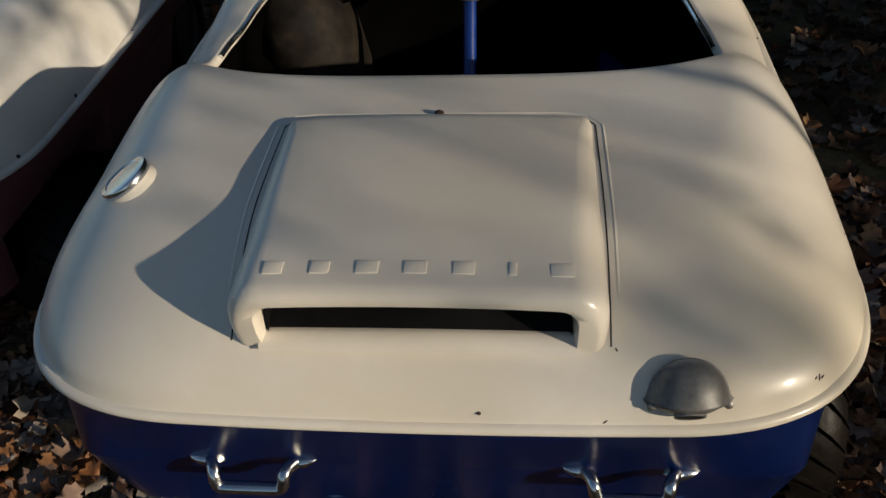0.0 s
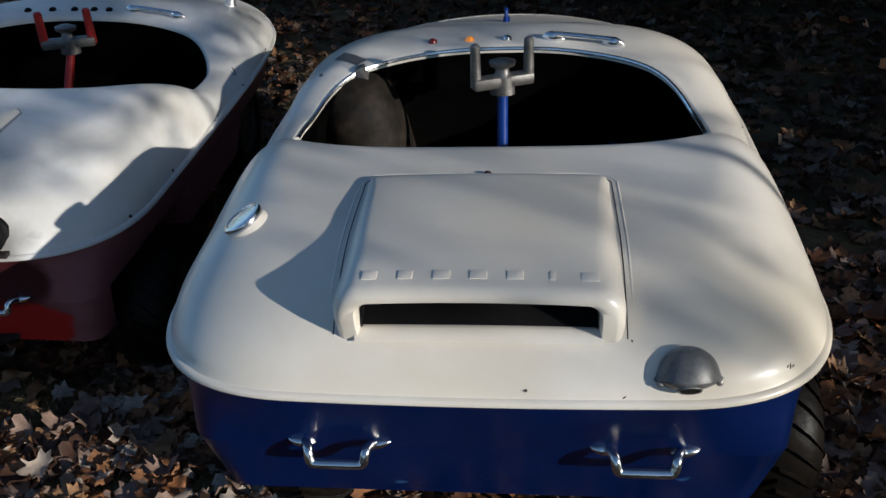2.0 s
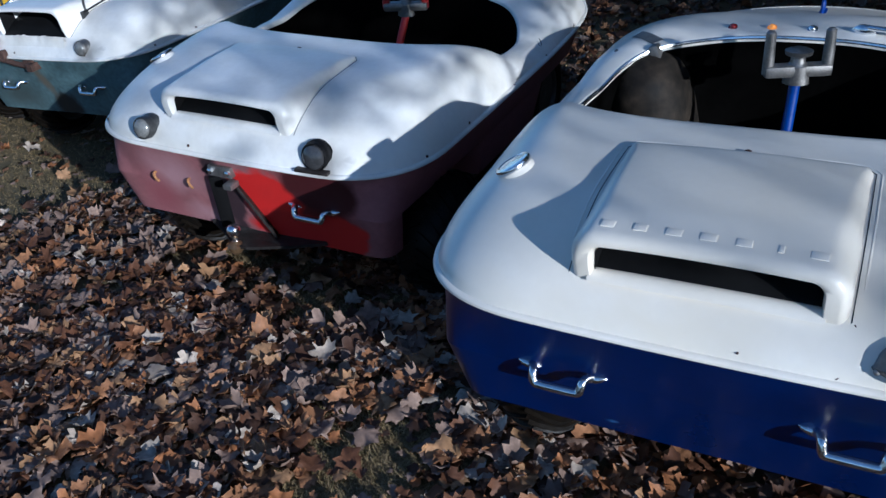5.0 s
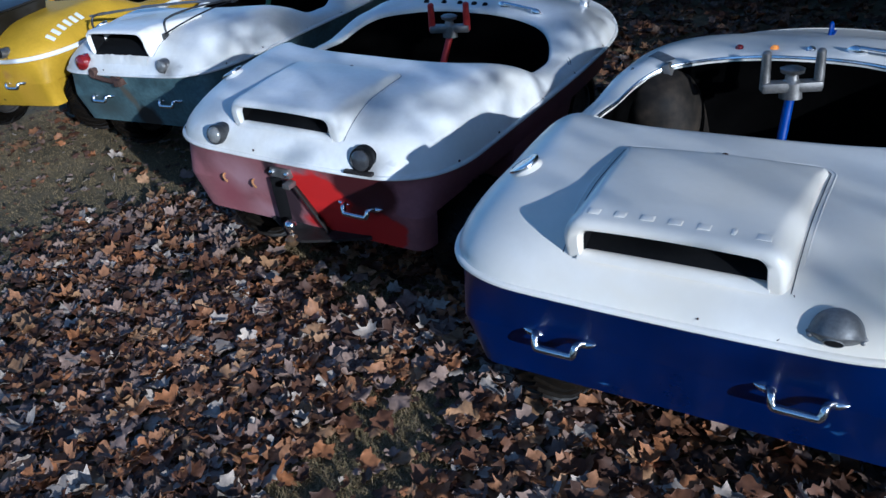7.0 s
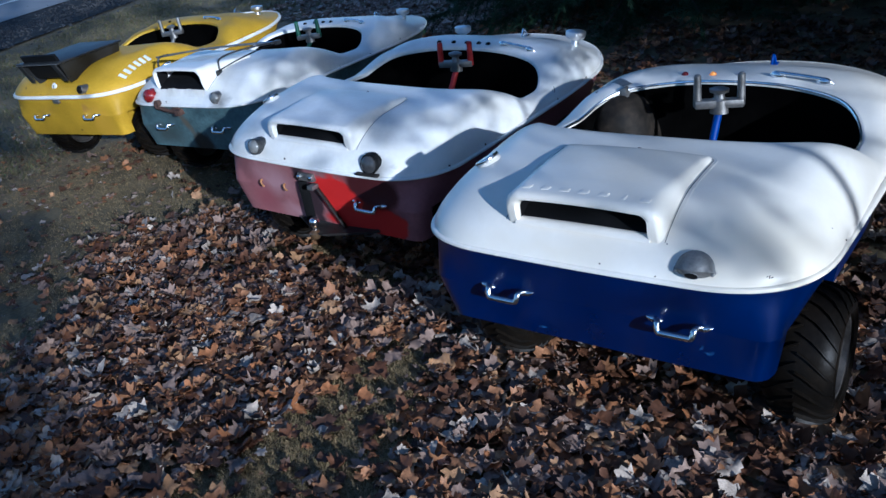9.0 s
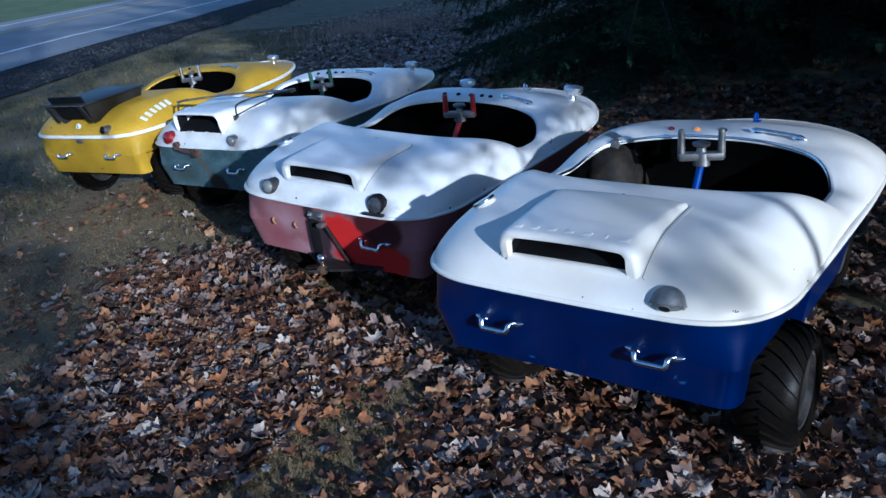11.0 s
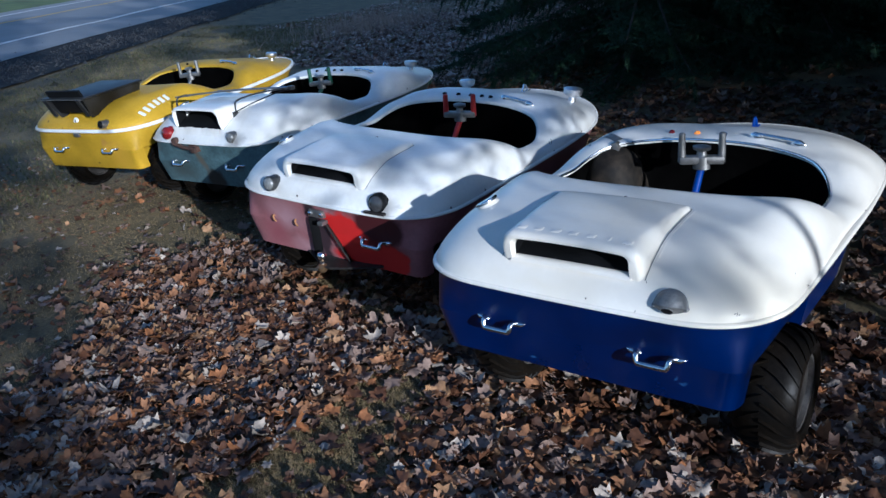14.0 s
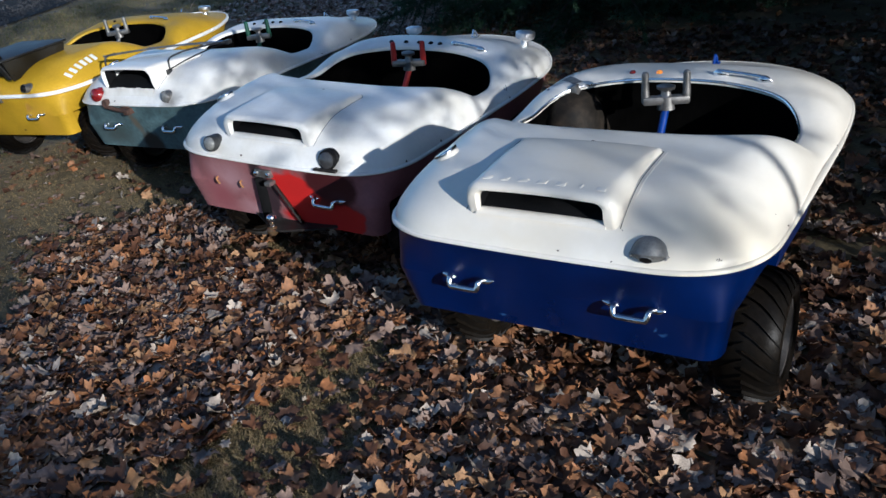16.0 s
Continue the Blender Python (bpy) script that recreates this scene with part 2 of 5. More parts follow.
def smooth_path(pts, steps=6):
    p = [Vector(q) for q in pts]
    p = [p[0] * 2 - p[1]] + p + [p[-1] * 2 - p[-2]]
    out = []
    for a, b, c, d in zip(p, p[1:], p[2:], p[3:]):
        for k in range(steps):
            t = k / steps
            out.append(0.5 * (2 * b + (c - a) * t + (2 * a - 5 * b + 4 * c - d) * t * t + (3 * b - a - 3 * c + d) * t ** 3))
    return out + [p[-2]]


def tube(pts, radius, n=10, caps=True, closed=False):
    """A round bar along points; radius may be a list."""
    pts = [Vector(p) for p in pts]
    rad = radius if isinstance(radius, (list, tuple)) else [radius] * len(pts)
    up, rings = None, []
    for i, p in enumerate(pts):
        a, b = (pts[i - 1], pts[(i + 1) % len(pts)]) if closed else (pts[max(i - 1, 0)], pts[min(i + 1, len(pts) - 1)])
        d = (b - a).normalized()
        if up is None:
            up = Vector((0, 0, 1)) if abs(d.z) < 0.9 else Vector((1, 0, 0))
        side = d.cross(up).normalized()
        up = side.cross(d).normalized()
        rings.append([p + rad[i] * (math.cos(2 * math.pi * k / n) * side + math.sin(2 * math.pi * k / n) * up) for k in range(n)])
    if closed:
        rings.append(rings[0])
    return loft(rings, True, (caps and not closed, caps and not closed))


def lathe(profile, n=24, m=None):
    """Round about local z. profile: (radius, height)."""
    rings = [[Vector((max(r, 1e-4) * math.cos(2 * math.pi * k / n), max(r, 1e-4) * math.sin(2 * math.pi * k / n), z)) for k in range(n)] for r, z in profile]
    geo = loft(rings, True, (True, True))
    return moved(geo, m) if m is not None else geo


def slab(sx, sy, sz, bevel=0.004, m=None):
    """A bevelled block, centred on x and y, standing on z = 0."""
    bm = bmesh.new()
    bmesh.ops.create_cube(bm, size=1)
    bmesh.ops.scale(bm, vec=(sx, sy, sz), verts=bm.verts)
    bmesh.ops.translate(bm, vec=(0, 0, sz / 2), verts=bm.verts)
    bmesh.ops.bevel(bm, geom=bm.edges[:], offset=bevel, segments=2, affect="EDGES", profile=0.6)
    bm.verts.index_update()
    geo = ([v.co.copy() for v in bm.verts], [tuple(v.index for v in f.verts) for f in bm.faces])
    bm.free()
    return moved(geo, m) if m is not None else geo


def facing(p, normal, spin=0.0):
    """A frame at p whose z axis follows the normal."""
    q = Vector(normal).to_track_quat("Z", "Y").to_matrix().to_4x4()
    return Matrix.Translation(p) @ q @ Matrix.Rotation(radians(spin), 4, "Z")


# ---------------------------------------------------------------- the boats' shape, in each boat's own metres
CENTRE = (0.0, 1.28)
RIM_Z = 0.655


def smin(a, b, k):
    return min(a, b) - max(k - abs(a - b), 0.0) ** 2 / (4 * k)


def beam(y):
    """Half the width at the gunwale."""
    return 0.728 + 0.07 * min(max(y / 1.4, 0), 1) ** 0.7


def inside(x, y):
    """Distance from the gunwale's outline, inwards."""
    ax = x if x > 0 else -x + 0.006 + 0.024 * min(max((y - 0.1) / 0.45, 0), 1) * min(max((2.5 - y) / 0.6, 0), 1)
    side = beam(y) - ax
    stern = y - (0.034 + 0.02 * (x / 0.65) ** 2)
    bow = (1 - ((ax / 0.84) ** 2.1 + (max(y - 1.45, 0) / 1.3) ** 2.1) ** (1 / 2.1)) * 0.7
    return smin(smin(side, stern, 0.34), bow, 0.06)


def hull_inside(x, y):
    """Distance from the hull's outline below the rail, with a squarer stern."""
    side = beam(y) - 0.055 - abs(x)
    return smin(smin(side, y - 0.058, 0.075), inside(x, y) + (0.2 if y < 0.8 else -0.014), 0.02)


def opening(x, y):
    """Below 1 within the cockpit's opening."""
    p = 2.4 if y > 1.26 else 3.7
    return (abs(x) / 0.65) ** p + (abs(y - 1.26) / (0.51 if y > 1.26 else 0.48)) ** p


_Y = np.linspace(-0.2, 3.1, 331)
_CROWN = np.interp(_Y, [0, 0.15, 0.45, 0.74, 0.86, 1.03, 1.15, 1.4, 1.53, 1.62, 1.73, 1.81, 1.98, 2.1, 2.36, 2.8],
                   [0.845, 0.848, 0.868, 0.874, 0.868, 0.80, 0.722, 0.71, 0.765, 0.80, 0.81, 0.838, 0.838, 0.812, 0.748, 0.68])
_K = np.exp(-0.5 * (np.arange(-15, 16) / 4.0) ** 2)
_CROWN = np.convolve(np.pad(_CROWN, 15, mode="edge"), _K / _K.sum(), "valid")


def deck_z(x, y):
    d = inside(x, y)
    flange = 0.007 + 0.012 * math.exp(-((y - 1.05) / 0.3) ** 2) * min(max((abs(x) - 0.25) / 0.2, 0), 1)
    df = d - flange
    base = RIM_Z + 0.010
    if df <= 0:
        return base
    reach = float(np.interp(y, [0, 0.2, 0.4, 0.6, 0.79, 1.03, 1.29, 1.62, 1.98, 2.75], [0.36, 0.34, 0.28, 0.225, 0.19, 0.145, 0.10, 0.17, 0.32, 0.42]))
    t = min(df / reach, 1)
    crown = float(np.interp(y, _Y, _CROWN))
    return base + (crown - base) * (1 - (1 - t) ** 2) ** 0.62


def deck_normal(x, y, e=0.006):
    return Vector((deck_z(x - e, y) - deck_z(x + e, y), deck_z(x, y - e) - deck_z(x, y + e), 2 * e)).normalized()


def on_deck(x, y, lift=0.0):
    return Vector((x, y, deck_z(x, y))) + deck_normal(x, y) * lift


def reach_of(test, c, s, far=2.2):
    lo, hi = 0.0, far
    for _ in range(40):
        mid = (lo + hi) / 2
        lo, hi = (mid, hi) if test(CENTRE[0] + mid * c, CENTRE[1] + mid * s) else (lo, mid)
    return lo


# directions round the cockpit, closer together at the stern's corners
_W = np.linspace(0, 2 * math.pi, 721)
_DENS = 1 + 1.6 * np.exp(-((_W - 4.04) / 0.16) ** 2) + 1.6 * np.exp(-((_W - 5.385) / 0.16) ** 2)
_CUM = np.concatenate([[0], np.cumsum((_DENS[1:] + _DENS[:-1]) / 2)])
TURNS = np.interp(np.linspace(0, _CUM[-1], 337)[:-1], _CUM, _W)
RAYS = []
for _a in TURNS:
    _c, _s = math.cos(_a), math.sin(_a)
    RAYS.append((_c, _s, reach_of(lambda x, y: inside(x, y) > 0, _c, _s), reach_of(lambda x, y: opening(x, y) < 1, _c, _s), reach_of(lambda x, y: hull_inside(x, y) > 0, _c, _s)))


def ray_point(ray, r, z):
    return Vector((CENTRE[0] + ray[0] * r, CENTRE[1] + ray[1] * r, z))


def deck_geometry():
    rings = []
    for k in range(52):
        t = (k / 51) ** 1.35
        ring = []
        for ray in RAYS:
            r = (ray[2] - 0.006) * (1 - t) + ray[3] * t
            p = ray_point(ray, r, 0)
            p.z = deck_z(p.x, p.y)
            ring.append(p)
        rings.append(ring)
    last = rings[-1]
    for dr, dz in ((-0.007, -0.004), (-0.012, -0.014), (-0.011, -0.022)):
        rings.append([ray_point(ray, ray[3] + dr, p.z + dz) for ray, p in zip(RAYS, last)])
    return loft(rings)


def rail_geometry(thick=1.0):
    rings = []
    for dr, z in ((-0.02, -0.002), (0.000, -0.005), (0.005, -0.002), (0.006, 0.003), (0.003, 0.009), (-0.004, 0.0125), (-0.016, 0.0125)):
        rings.append([ray_point(ray, ray[2] + dr + 0.004 * (thick - 1), RIM_Z + z * thick) for ray in RAYS])
    rings.append(rings[0])
    return loft(rings)


def hull_geometry():
    def point(ray, z, pinch):
        u = min(max((0.635 - z) / 0.16, 0), 1)
        p = ray_point(ray, (ray[2] - 0.014) * (1 - u) + ray[4] * u, z)
        y_rim = p.y
        k = (RIM_Z - z) / 0.37
        sag = 0.07 if p.y < CENTRE[1] else 0.2
        p.x *= 1 - 0.10 * k
        p.y = CENTRE[1] + (p.y - CENTRE[1]) * (1 - sag * k)
        if pinch:
            lim = 0.40 if 0.17 < y_rim < 0.84 or 1.55 < y_rim < 2.25 else 9
            p.x = max(-lim, min(lim, p.x))
        return p
    rings = [[point(ray, z, False) for ray in RAYS] for z in (0.652, 0.62, 0.58, 0.54, 0.50, 0.475)]
    rings += [[point(ray, z, True) for ray in RAYS] for z in (0.475, 0.42, 0.36, 0.31, 0.292)]
    low = rings[-1]
    rings.append([Vector((p.x * 0.94, CENTRE[1] + (p.y - CENTRE[1]) * 0.97, 0.278)) for p in low])
    rings.append([Vector((p.x * 0.1, CENTRE[1] + (p.y - CENTRE[1]) * 0.1, 0.262)) for p in low])
    return loft(rings, True, (False, True))


def stern_y(z):
    """Where the transom's face stands, at that height."""
    k = (RIM_Z - z) / 0.37
    return CENTRE[1] + (0.055 - CENTRE[1]) * (1 - 0.07 * k)


def lining_geometry():
    rings = []
    for dr, z in ((-0.009, None), (0.02, 0.58), (0.0, 0.42), (-0.06, 0.335), (-0.14, 0.32), (-0.3, 0.318)):
        ring = []
        for ray in RAYS:
            p = ray_point(ray, ray[3], 0)
            zz = deck_z(p.x, p.y) - 0.018 if z is None else z
            r = min(ray[3] + dr, 9)
            q = ray_point(ray, r, zz)
            if z is not None and z < 0.5:
                q.x = max(-0.42, min(0.42, q.x))
            ring.append(q)
        rings.append(ring)
    return loft(rings, True, (False, True))


def arch(w, top, base_y, rad, drop=0.008, inset=0.0, foot=None):
    """Points of an arch across the boat, from foot to foot: (x, z)."""
    w, top = w - inset, top - inset
    zb = (deck_z(w, base_y) if foot is None else foot) - drop
    pts = [(-w, zb + (top - rad - zb) * k / 5) for k in range(5)]
    pts += [(-w + rad - rad * math.cos(a), top - rad + rad * math.sin(a)) for a in (radians(90 * k / 8) for k in range(9))]
    pts += [(-w + rad + (w - rad) * 2 * k / 13, top) for k in range(1, 13)]
    pts += [(w - rad + rad * math.sin(a), top - rad + rad * math.cos(a)) for a in (radians(90 * k / 8) for k in range(9))]
    pts += [(w, zb + (top - rad - zb) * k / 5) for k in (4, 3, 2, 1, 0)]
    return [(x, z + 0.007 * (1 - (x / w) ** 2) if z > top - 0.6 * rad else z) for x, z in pts]


HATCH_Y = [0.08, 0.12, 0.19, 0.4, 0.52, 0.62]
HATCH_Z = [0.864, 0.877, 0.886, 0.893, 0.889, 0.881]


def hatch_top(y):
    return float(np.interp(y, HATCH_Y, HATCH_Z))


def hatch_geometry(mouth_w=0.238, mouth_z=0.85, half=0.287, lift=0.0):
    top = lambda y: hatch_top(y) + lift * max(0.0, min(1.0, (0.5 - y) / 0.36))  # noqa: E731
    lean = lambda z: 0.094 - (z - 0.8) * 0.05 + 0.014 * max(0.0, min(1.0, (0.80 - z) / 0.05))  # noqa: E731
    rings = []
    for y, low, nar in ((0.606, 0.030, 0.045), (0.604, 0.014, 0.028), (0.597, 0.005, 0.010), (0.588, 0.001, 0.002), (0.57, 0.0, 0.0)):
        rings.append([Vector((x, y, z)) for x, z in arch(half - nar, top(y) - low, y, 0.02)])
    for y in (0.53, 0.46, 0.39, 0.33, 0.28, 0.24, 0.21):
        rad = float(np.interp(y, [0.2, 0.6], [0.06, 0.026]))
        rings.append([Vector((x, y, z)) for x, z in arch(half, top(y), y, rad)])
    r = 0.035
    for k in range(0, 7):
        a = radians(90 * k / 6)
        inset, back = r * (1 - math.cos(a)), r * (1 - math.sin(a))
        ring = []
        for x, z in arch(half, top(0.125), 0.105, 0.055, inset=inset * 0.6, drop=0.04, foot=deck_z(half, 0.105)):
            ring.append(Vector((x, lean(z) + back, z)))
        rings.append(ring)
    for dy, inset in ((0.0, -0.003), (0.006, 0.0), (0.03, 0.003), (0.30, 0.012)):
        ring = []
        for x, z in arch(mouth_w, mouth_z, 0.115, 0.03, inset=inset, drop=0.04, foot=deck_z(mouth_w, 0.105)):
            ring.append(Vector((x, lean(z) + dy, z)))
        rings.append(ring)
    return loft(rings, False)


def scoop_lining(mouth_w, mouth_z):
    v, f = [], []
    ys = [0.108, 0.13, 0.18, 0.25, 0.3, 0.36, 0.42]
    xs = [mouth_w * (-1 + 2 * k / 12) for k in range(13)]
    for y in ys:
        for x in xs:
            v.append((x, y, deck_z(x, y) + 0.005))
    for j in range(len(ys) - 1):
        for i in range(12):
            a = j * 13 + i
            f.append((a, a + 1, a + 14, a + 13))
    lid = [[Vector((x, y, z)) for x, z in arch(mouth_w - 0.006, mouth_z - 0.004, 0.12, 0.03, foot=0.76)] for y in (0.12, 0.42)]
    return join((v, f), loft(lid, False, (False, True)))


def shell_foot(length, width, height, m):
    """A bright pointed foot shell lying along x, rising to z."""
    rings = []
    for k in range(13):
        u = -1 + 2 * k / 12
        w = max(0.0005, 1 - abs(u) ** 1.8)
        rings.append([Vector((u * length / 2, width / 2 * w * math.cos(a), height * w ** 0.7 * max(0.0, math.sin(a)) - 0.002)) for a in (math.pi * j / 10 for j in range(11))])
    return moved(loft(rings, False), m)


def stern_handle(cx, z, width=0.212):
    """A chrome lifting handle of dropped-bar shape: bar and two feet."""
    y = stern_y(z)
    h = width / 2
    half = []
    for dx, dy, dz in ((-0.030, 0.004, 0.000), (-0.039, 0.018, 0.004), (-0.044, 0.030, 0.0), (-0.046, 0.036, -0.012), (-0.051, 0.039, -0.022), (-0.064, 0.040, -0.025)):
        half.append((h + dx, dy, dz))
    pts = [(cx - x, y - dy, z + dz) for x, dy, dz in half] + [(cx + x, y - dy, z + dz) for x, dy, dz in reversed(half)]
    bar = tube(smooth_path(pts, 5), 0.0118, 12)
    feet = []
    for sd in (-1, 1):
        m = facing((cx + sd * (h - 0.022), y + 0.001, z - 0.002), (0, -1, -0.09))
        if abs((m.to_3x3() @ Vector((1, 0, 0))).x) < 0.7:
            m = m @ Matrix.Rotation(math.pi / 2, 4, "Z")
        feet.append(shell_foot(0.062, 0.026, 0.015, m @ Matrix.Rotation(radians(12) * sd, 4, "Z")))
    return bar, feet


def wheel_geometry(width=0.215):
    """A balloon tyre with curved ribs: carcass, wheel disc and one rib."""
    prof = [(0.148, -0.40), (0.156, -0.49), (0.176, -0.535), (0.20, -0.52), (0.222, -0.42), (0.234, -0.27), (0.239, -0.1), (0.239, 0.1), (0.234, 0.27), (0.222, 0.42), (0.20, 0.52), (0.176, 0.535), (0.156, 0.49), (0.148, 0.40)]
    n = 40
    rings = [[Vector((w * width, r * math.cos(2 * math.pi * k / n), r * math.sin(2 * math.pi * k / n))) for k in range(n)] for r, w in prof]
    geo = [loft(rings)]
    strip_ = []
    for u, turn, r in ((0.0, 0.0, 0.252), (0.16, 0.07, 0.250), (0.32, 0.18, 0.243), (0.45, 0.31, 0.226), (0.54, 0.43, 0.200)):
        ring = []
        for da, rr in ((-0.02, r - 0.022), (-0.011, r), (0.011, r), (0.02, r - 0.022)):
            ring.append(Vector((u * width * (1.0 if rr == r else 0.95), rr * math.cos(turn + da), rr * math.sin(turn + da))))
        strip_.append(ring)
    lug = loft(strip_, True, (True, True))
    hub = []
    for s in (-1, 1):
        m = Matrix.Rotation(radians(90 * s), 4, "Y")
        hub.append(moved(lathe([(0.15, 0.078), (0.153, 0.092), (0.149, 0.098), (0.138, 0.096), (0.132, 0.06), (0.06, 0.048), (0.05, 0.075), (0.03, 0.08), (0, 0.08)], 28), m))
    return join(*geo), join(*hub), lug


def vent_geometry():
    """A cowl vent: low dome on a rounded, winged flange, its round mouth low; z is outwards, y is up."""
    outline = []
    for k in range(36):
        a = 2 * math.pi * k / 36
        c, sn = math.cos(a), math.sin(a)
        wing = 1 + 0.15 * math.exp(-((sn + 0.25) / 0.22) ** 2)
        outline.append((0.066 * c * wing, 0.004 + (0.064 if sn > 0 else 0.032) * sn))
    rings = [[Vector((x * 1.06, y * 1.06, -0.004)) for x, y in outline], [Vector((x * 1.06, y * 1.06, 0.003)) for x, y in outline]]
    for q in (1.0, 0.93, 0.86, 0.76, 0.64, 0.5, 0.34, 0.17, 0.02):
        rings.append([Vector((x * q, y * q - 0.004 * (1 - q), 0.005 + 0.044 * (1 - q ** 2.0) ** 0.75)) for x, y in outline])
    dome = loft(rings, True, (False, True))
    m = Matrix.Translation((-0.004, -0.016, 0.024)) @ Matrix.Rotation(radians(56), 4, "X") @ Matrix.Diagonal((1, 0.72, 1, 1))
    neck = lathe([(0.031, -0.04), (0.027, 0.001), (0.028, 0.009), (0.026, 0.011), (0.023, 0.009)], 22, m)
    mouth = lathe([(0.0235, 0.0095), (0.021, 0.002), (0.0, 0.001)], 22, m)
    return join(dome, neck), mouth


def round_lamp(r=0.055, depth=0.06):
    """A short round lamp: housing with a rolled rim, and its lens."""
    body = lathe([(r * 1.12, -0.01), (r * 1.12, 0.006), (r * 1.02, 0.012), (r, 0.02), (r, depth), (r * 0.93, depth + 0.005), (r * 0.86, depth)], 28)
    lens = lathe([(r * 0.86, depth - 0.002), (r * 0.80, depth + 0.008), (r * 0.55, depth + 0.016), (0.0, depth + 0.019)], 28)
    return body, lens


WHEEL = {}


def build_boat(name, label, m, deck, hull, rail, grips, column, look_of):
    """One boat with its parts. look_of: the set of fittings it still has."""
    b = thing(name, label, "boat", "boats parked in a row", m)
    part("hull", hull_geometry(), hull, b, sharp=30)
    part("deck", deck_geometry(), deck, b, sharp=60)
    part("rub_rail", rail_geometry(look_of.get("rail", 1.0)), rail, b)
    part("cockpit_lining", lining_geometry(), M_DARK, b, "cockpit tub coloured near-black for its shade")
    # engine hatch
    if "box" in look_of:
        box_scoop(b)
    else:
        mw, mz, lift = (0.262, 0.902, 0.042) if "torn" in look_of else (0.238, 0.85, 0.0)
        hatch = part("engine_hatch", hatch_geometry(mw, mz, lift=lift), deck, b, "raised hatch with air scoop", sharp=55)
        # Black sheet added inside the mouth in place of its shade.
        part("scoop_lining", scoop_lining(mw, mz), M_BLACK, hatch, "black lining that darkens the scoop mouth")
        if "emboss" in look_of:
            for k in range(7):
                x = -0.212 + k * 0.0715
                w = (0.030, 0.029, 0.034, 0.034, 0.032, 0.011, 0.034)[k]
                y = 0.148
                slope = math.atan2(hatch_top(y + 0.02) - hatch_top(y - 0.02), 0.04)
                mm = Matrix.Translation((x, y, hatch_top(y) + 0.007 * (1 - (x / 0.287) ** 2) - 0.0006)) @ Matrix.Rotation(slope, 4, "X")
                part("raised_mark", slab(w, 0.025, 0.0032, 0.0016, mm @ Matrix.Translation((0, 0, -0.0014))), deck, hatch)
        ys = [0.115 + 0.49 * k / 36 for k in range(37)]
        seam = [(side_ * (0.2925 - 0.03 * max(0.0, (yy - 0.58) / 0.03)), yy) for side_, run in ((-1, ys), (1, ys[::-1])) for yy in run]
        seam = seam[:37] + [(-0.262 + 0.524 * k / 12, 0.611) for k in range(1, 12)] + seam[37:]
        part("bead", tube([on_deck(x * 1.045, yy + 0.012 * max(0.0, (yy - 0.58) / 0.03), -0.0042 - 0.006 * max(0.0, (0.19 - yy) / 0.08)) for x, yy in seam], 0.0055, 8), deck, hatch, "moulded bead round the hatch")
        part("seam", tube([on_deck(x, yy, 0.0002) for x, yy in seam], 0.0011, 6), M_BLACK, hatch, "dark rubber seam")
        if "torn" not in look_of:
            sill = []
            for k in range(41):
                x = -0.246 + 0.492 * k / 40
                zz, yy = deck_z(x, 0.118), 0.122
                sill.append([Vector((x, yy + a, zz + h - 0.003)) for a, h in ((-0.026, -0.003), (-0.020, 0.005), (-0.012, 0.011), (-0.003, 0.015), (0.008, 0.016), (0.016, 0.011), (0.02, -0.004))])
            part("scoop_sill", loft(sill, True, (True, True)), deck, hatch, "low lip under the scoop mouth")
        part("latch", lathe([(0.009, 0), (0.009, 0.006), (0.004, 0.009), (0, 0.009)], 10, facing(on_deck(0.0, 0.618), (0, 0, 1))), M_RUST, hatch)
    # stern handles
    for cx in (-0.307, 0.342):
        if "one_handle" in look_of and cx < 0:
            for dx in (-0.085, 0.085):
                x, y, z = cx + dx, stern_y(0.5), 0.5
                part("hook", tube(smooth_path([(x, y + 0.004, z + 0.012), (x + 0.003, y - 0.014, z + 0.012), (x + 0.014, y - 0.022, z - 0.002), (x + 0.024, y - 0.018, z - 0.018)], 4), 0.0055, 8), M_TAN, b, "rust-orange bent hook")
            continue
        bar, feet = stern_handle(cx, 0.488)
        h = part("lifting_handle", bar, M_CHROME, b, "chrome lifting handle")
        for fgeo in feet:
            part("foot", fgeo, M_CHROME, h)
    # fuel cap on its boss
    if "cap" in look_of:
        mm = facing(on_deck(-0.552, 0.43, -0.018), (deck_normal(-0.552, 0.43) + Vector((-0.22, 0.12, 0.0))).normalized())
        boss = part("filler_neck", lathe([(0.062, -0.02), (0.055, 0.004), (0.050, 0.012), (0.045, 0.018)], 28, mm), deck, b)
        part("fuel_cap", lathe([(0.043, 0.017), (0.05, 0.019), (0.0515, 0.022), (0.0515, 0.031), (0.049, 0.034), (0.04, 0.0355), (0.038, 0.034), (0, 0.036)], 32, mm), M_CHROME, boss, "chrome fuel cap")
    if "vent" in look_of:
        px, py = 0.405, 0.067
        n = deck_normal(px, py)
        mm = facing(on_deck(px, py, 0.002), (n + Vector((0, -0.25, 0))).normalized())
        ax = mm.to_3x3() @ Vector((0, 1, 0))
        mm = mm @ Matrix.Rotation(0 if ax.z > 0 else math.pi, 4, "Z") @ Matrix.Scale(0.85, 4)
        shell, spout = vent_geometry()
        v = part("clamshell_vent", moved(shell, mm), M_VENT, b, "dull cast metal vent")
        part("spout", moved(spout, mm), M_BLACK, v)
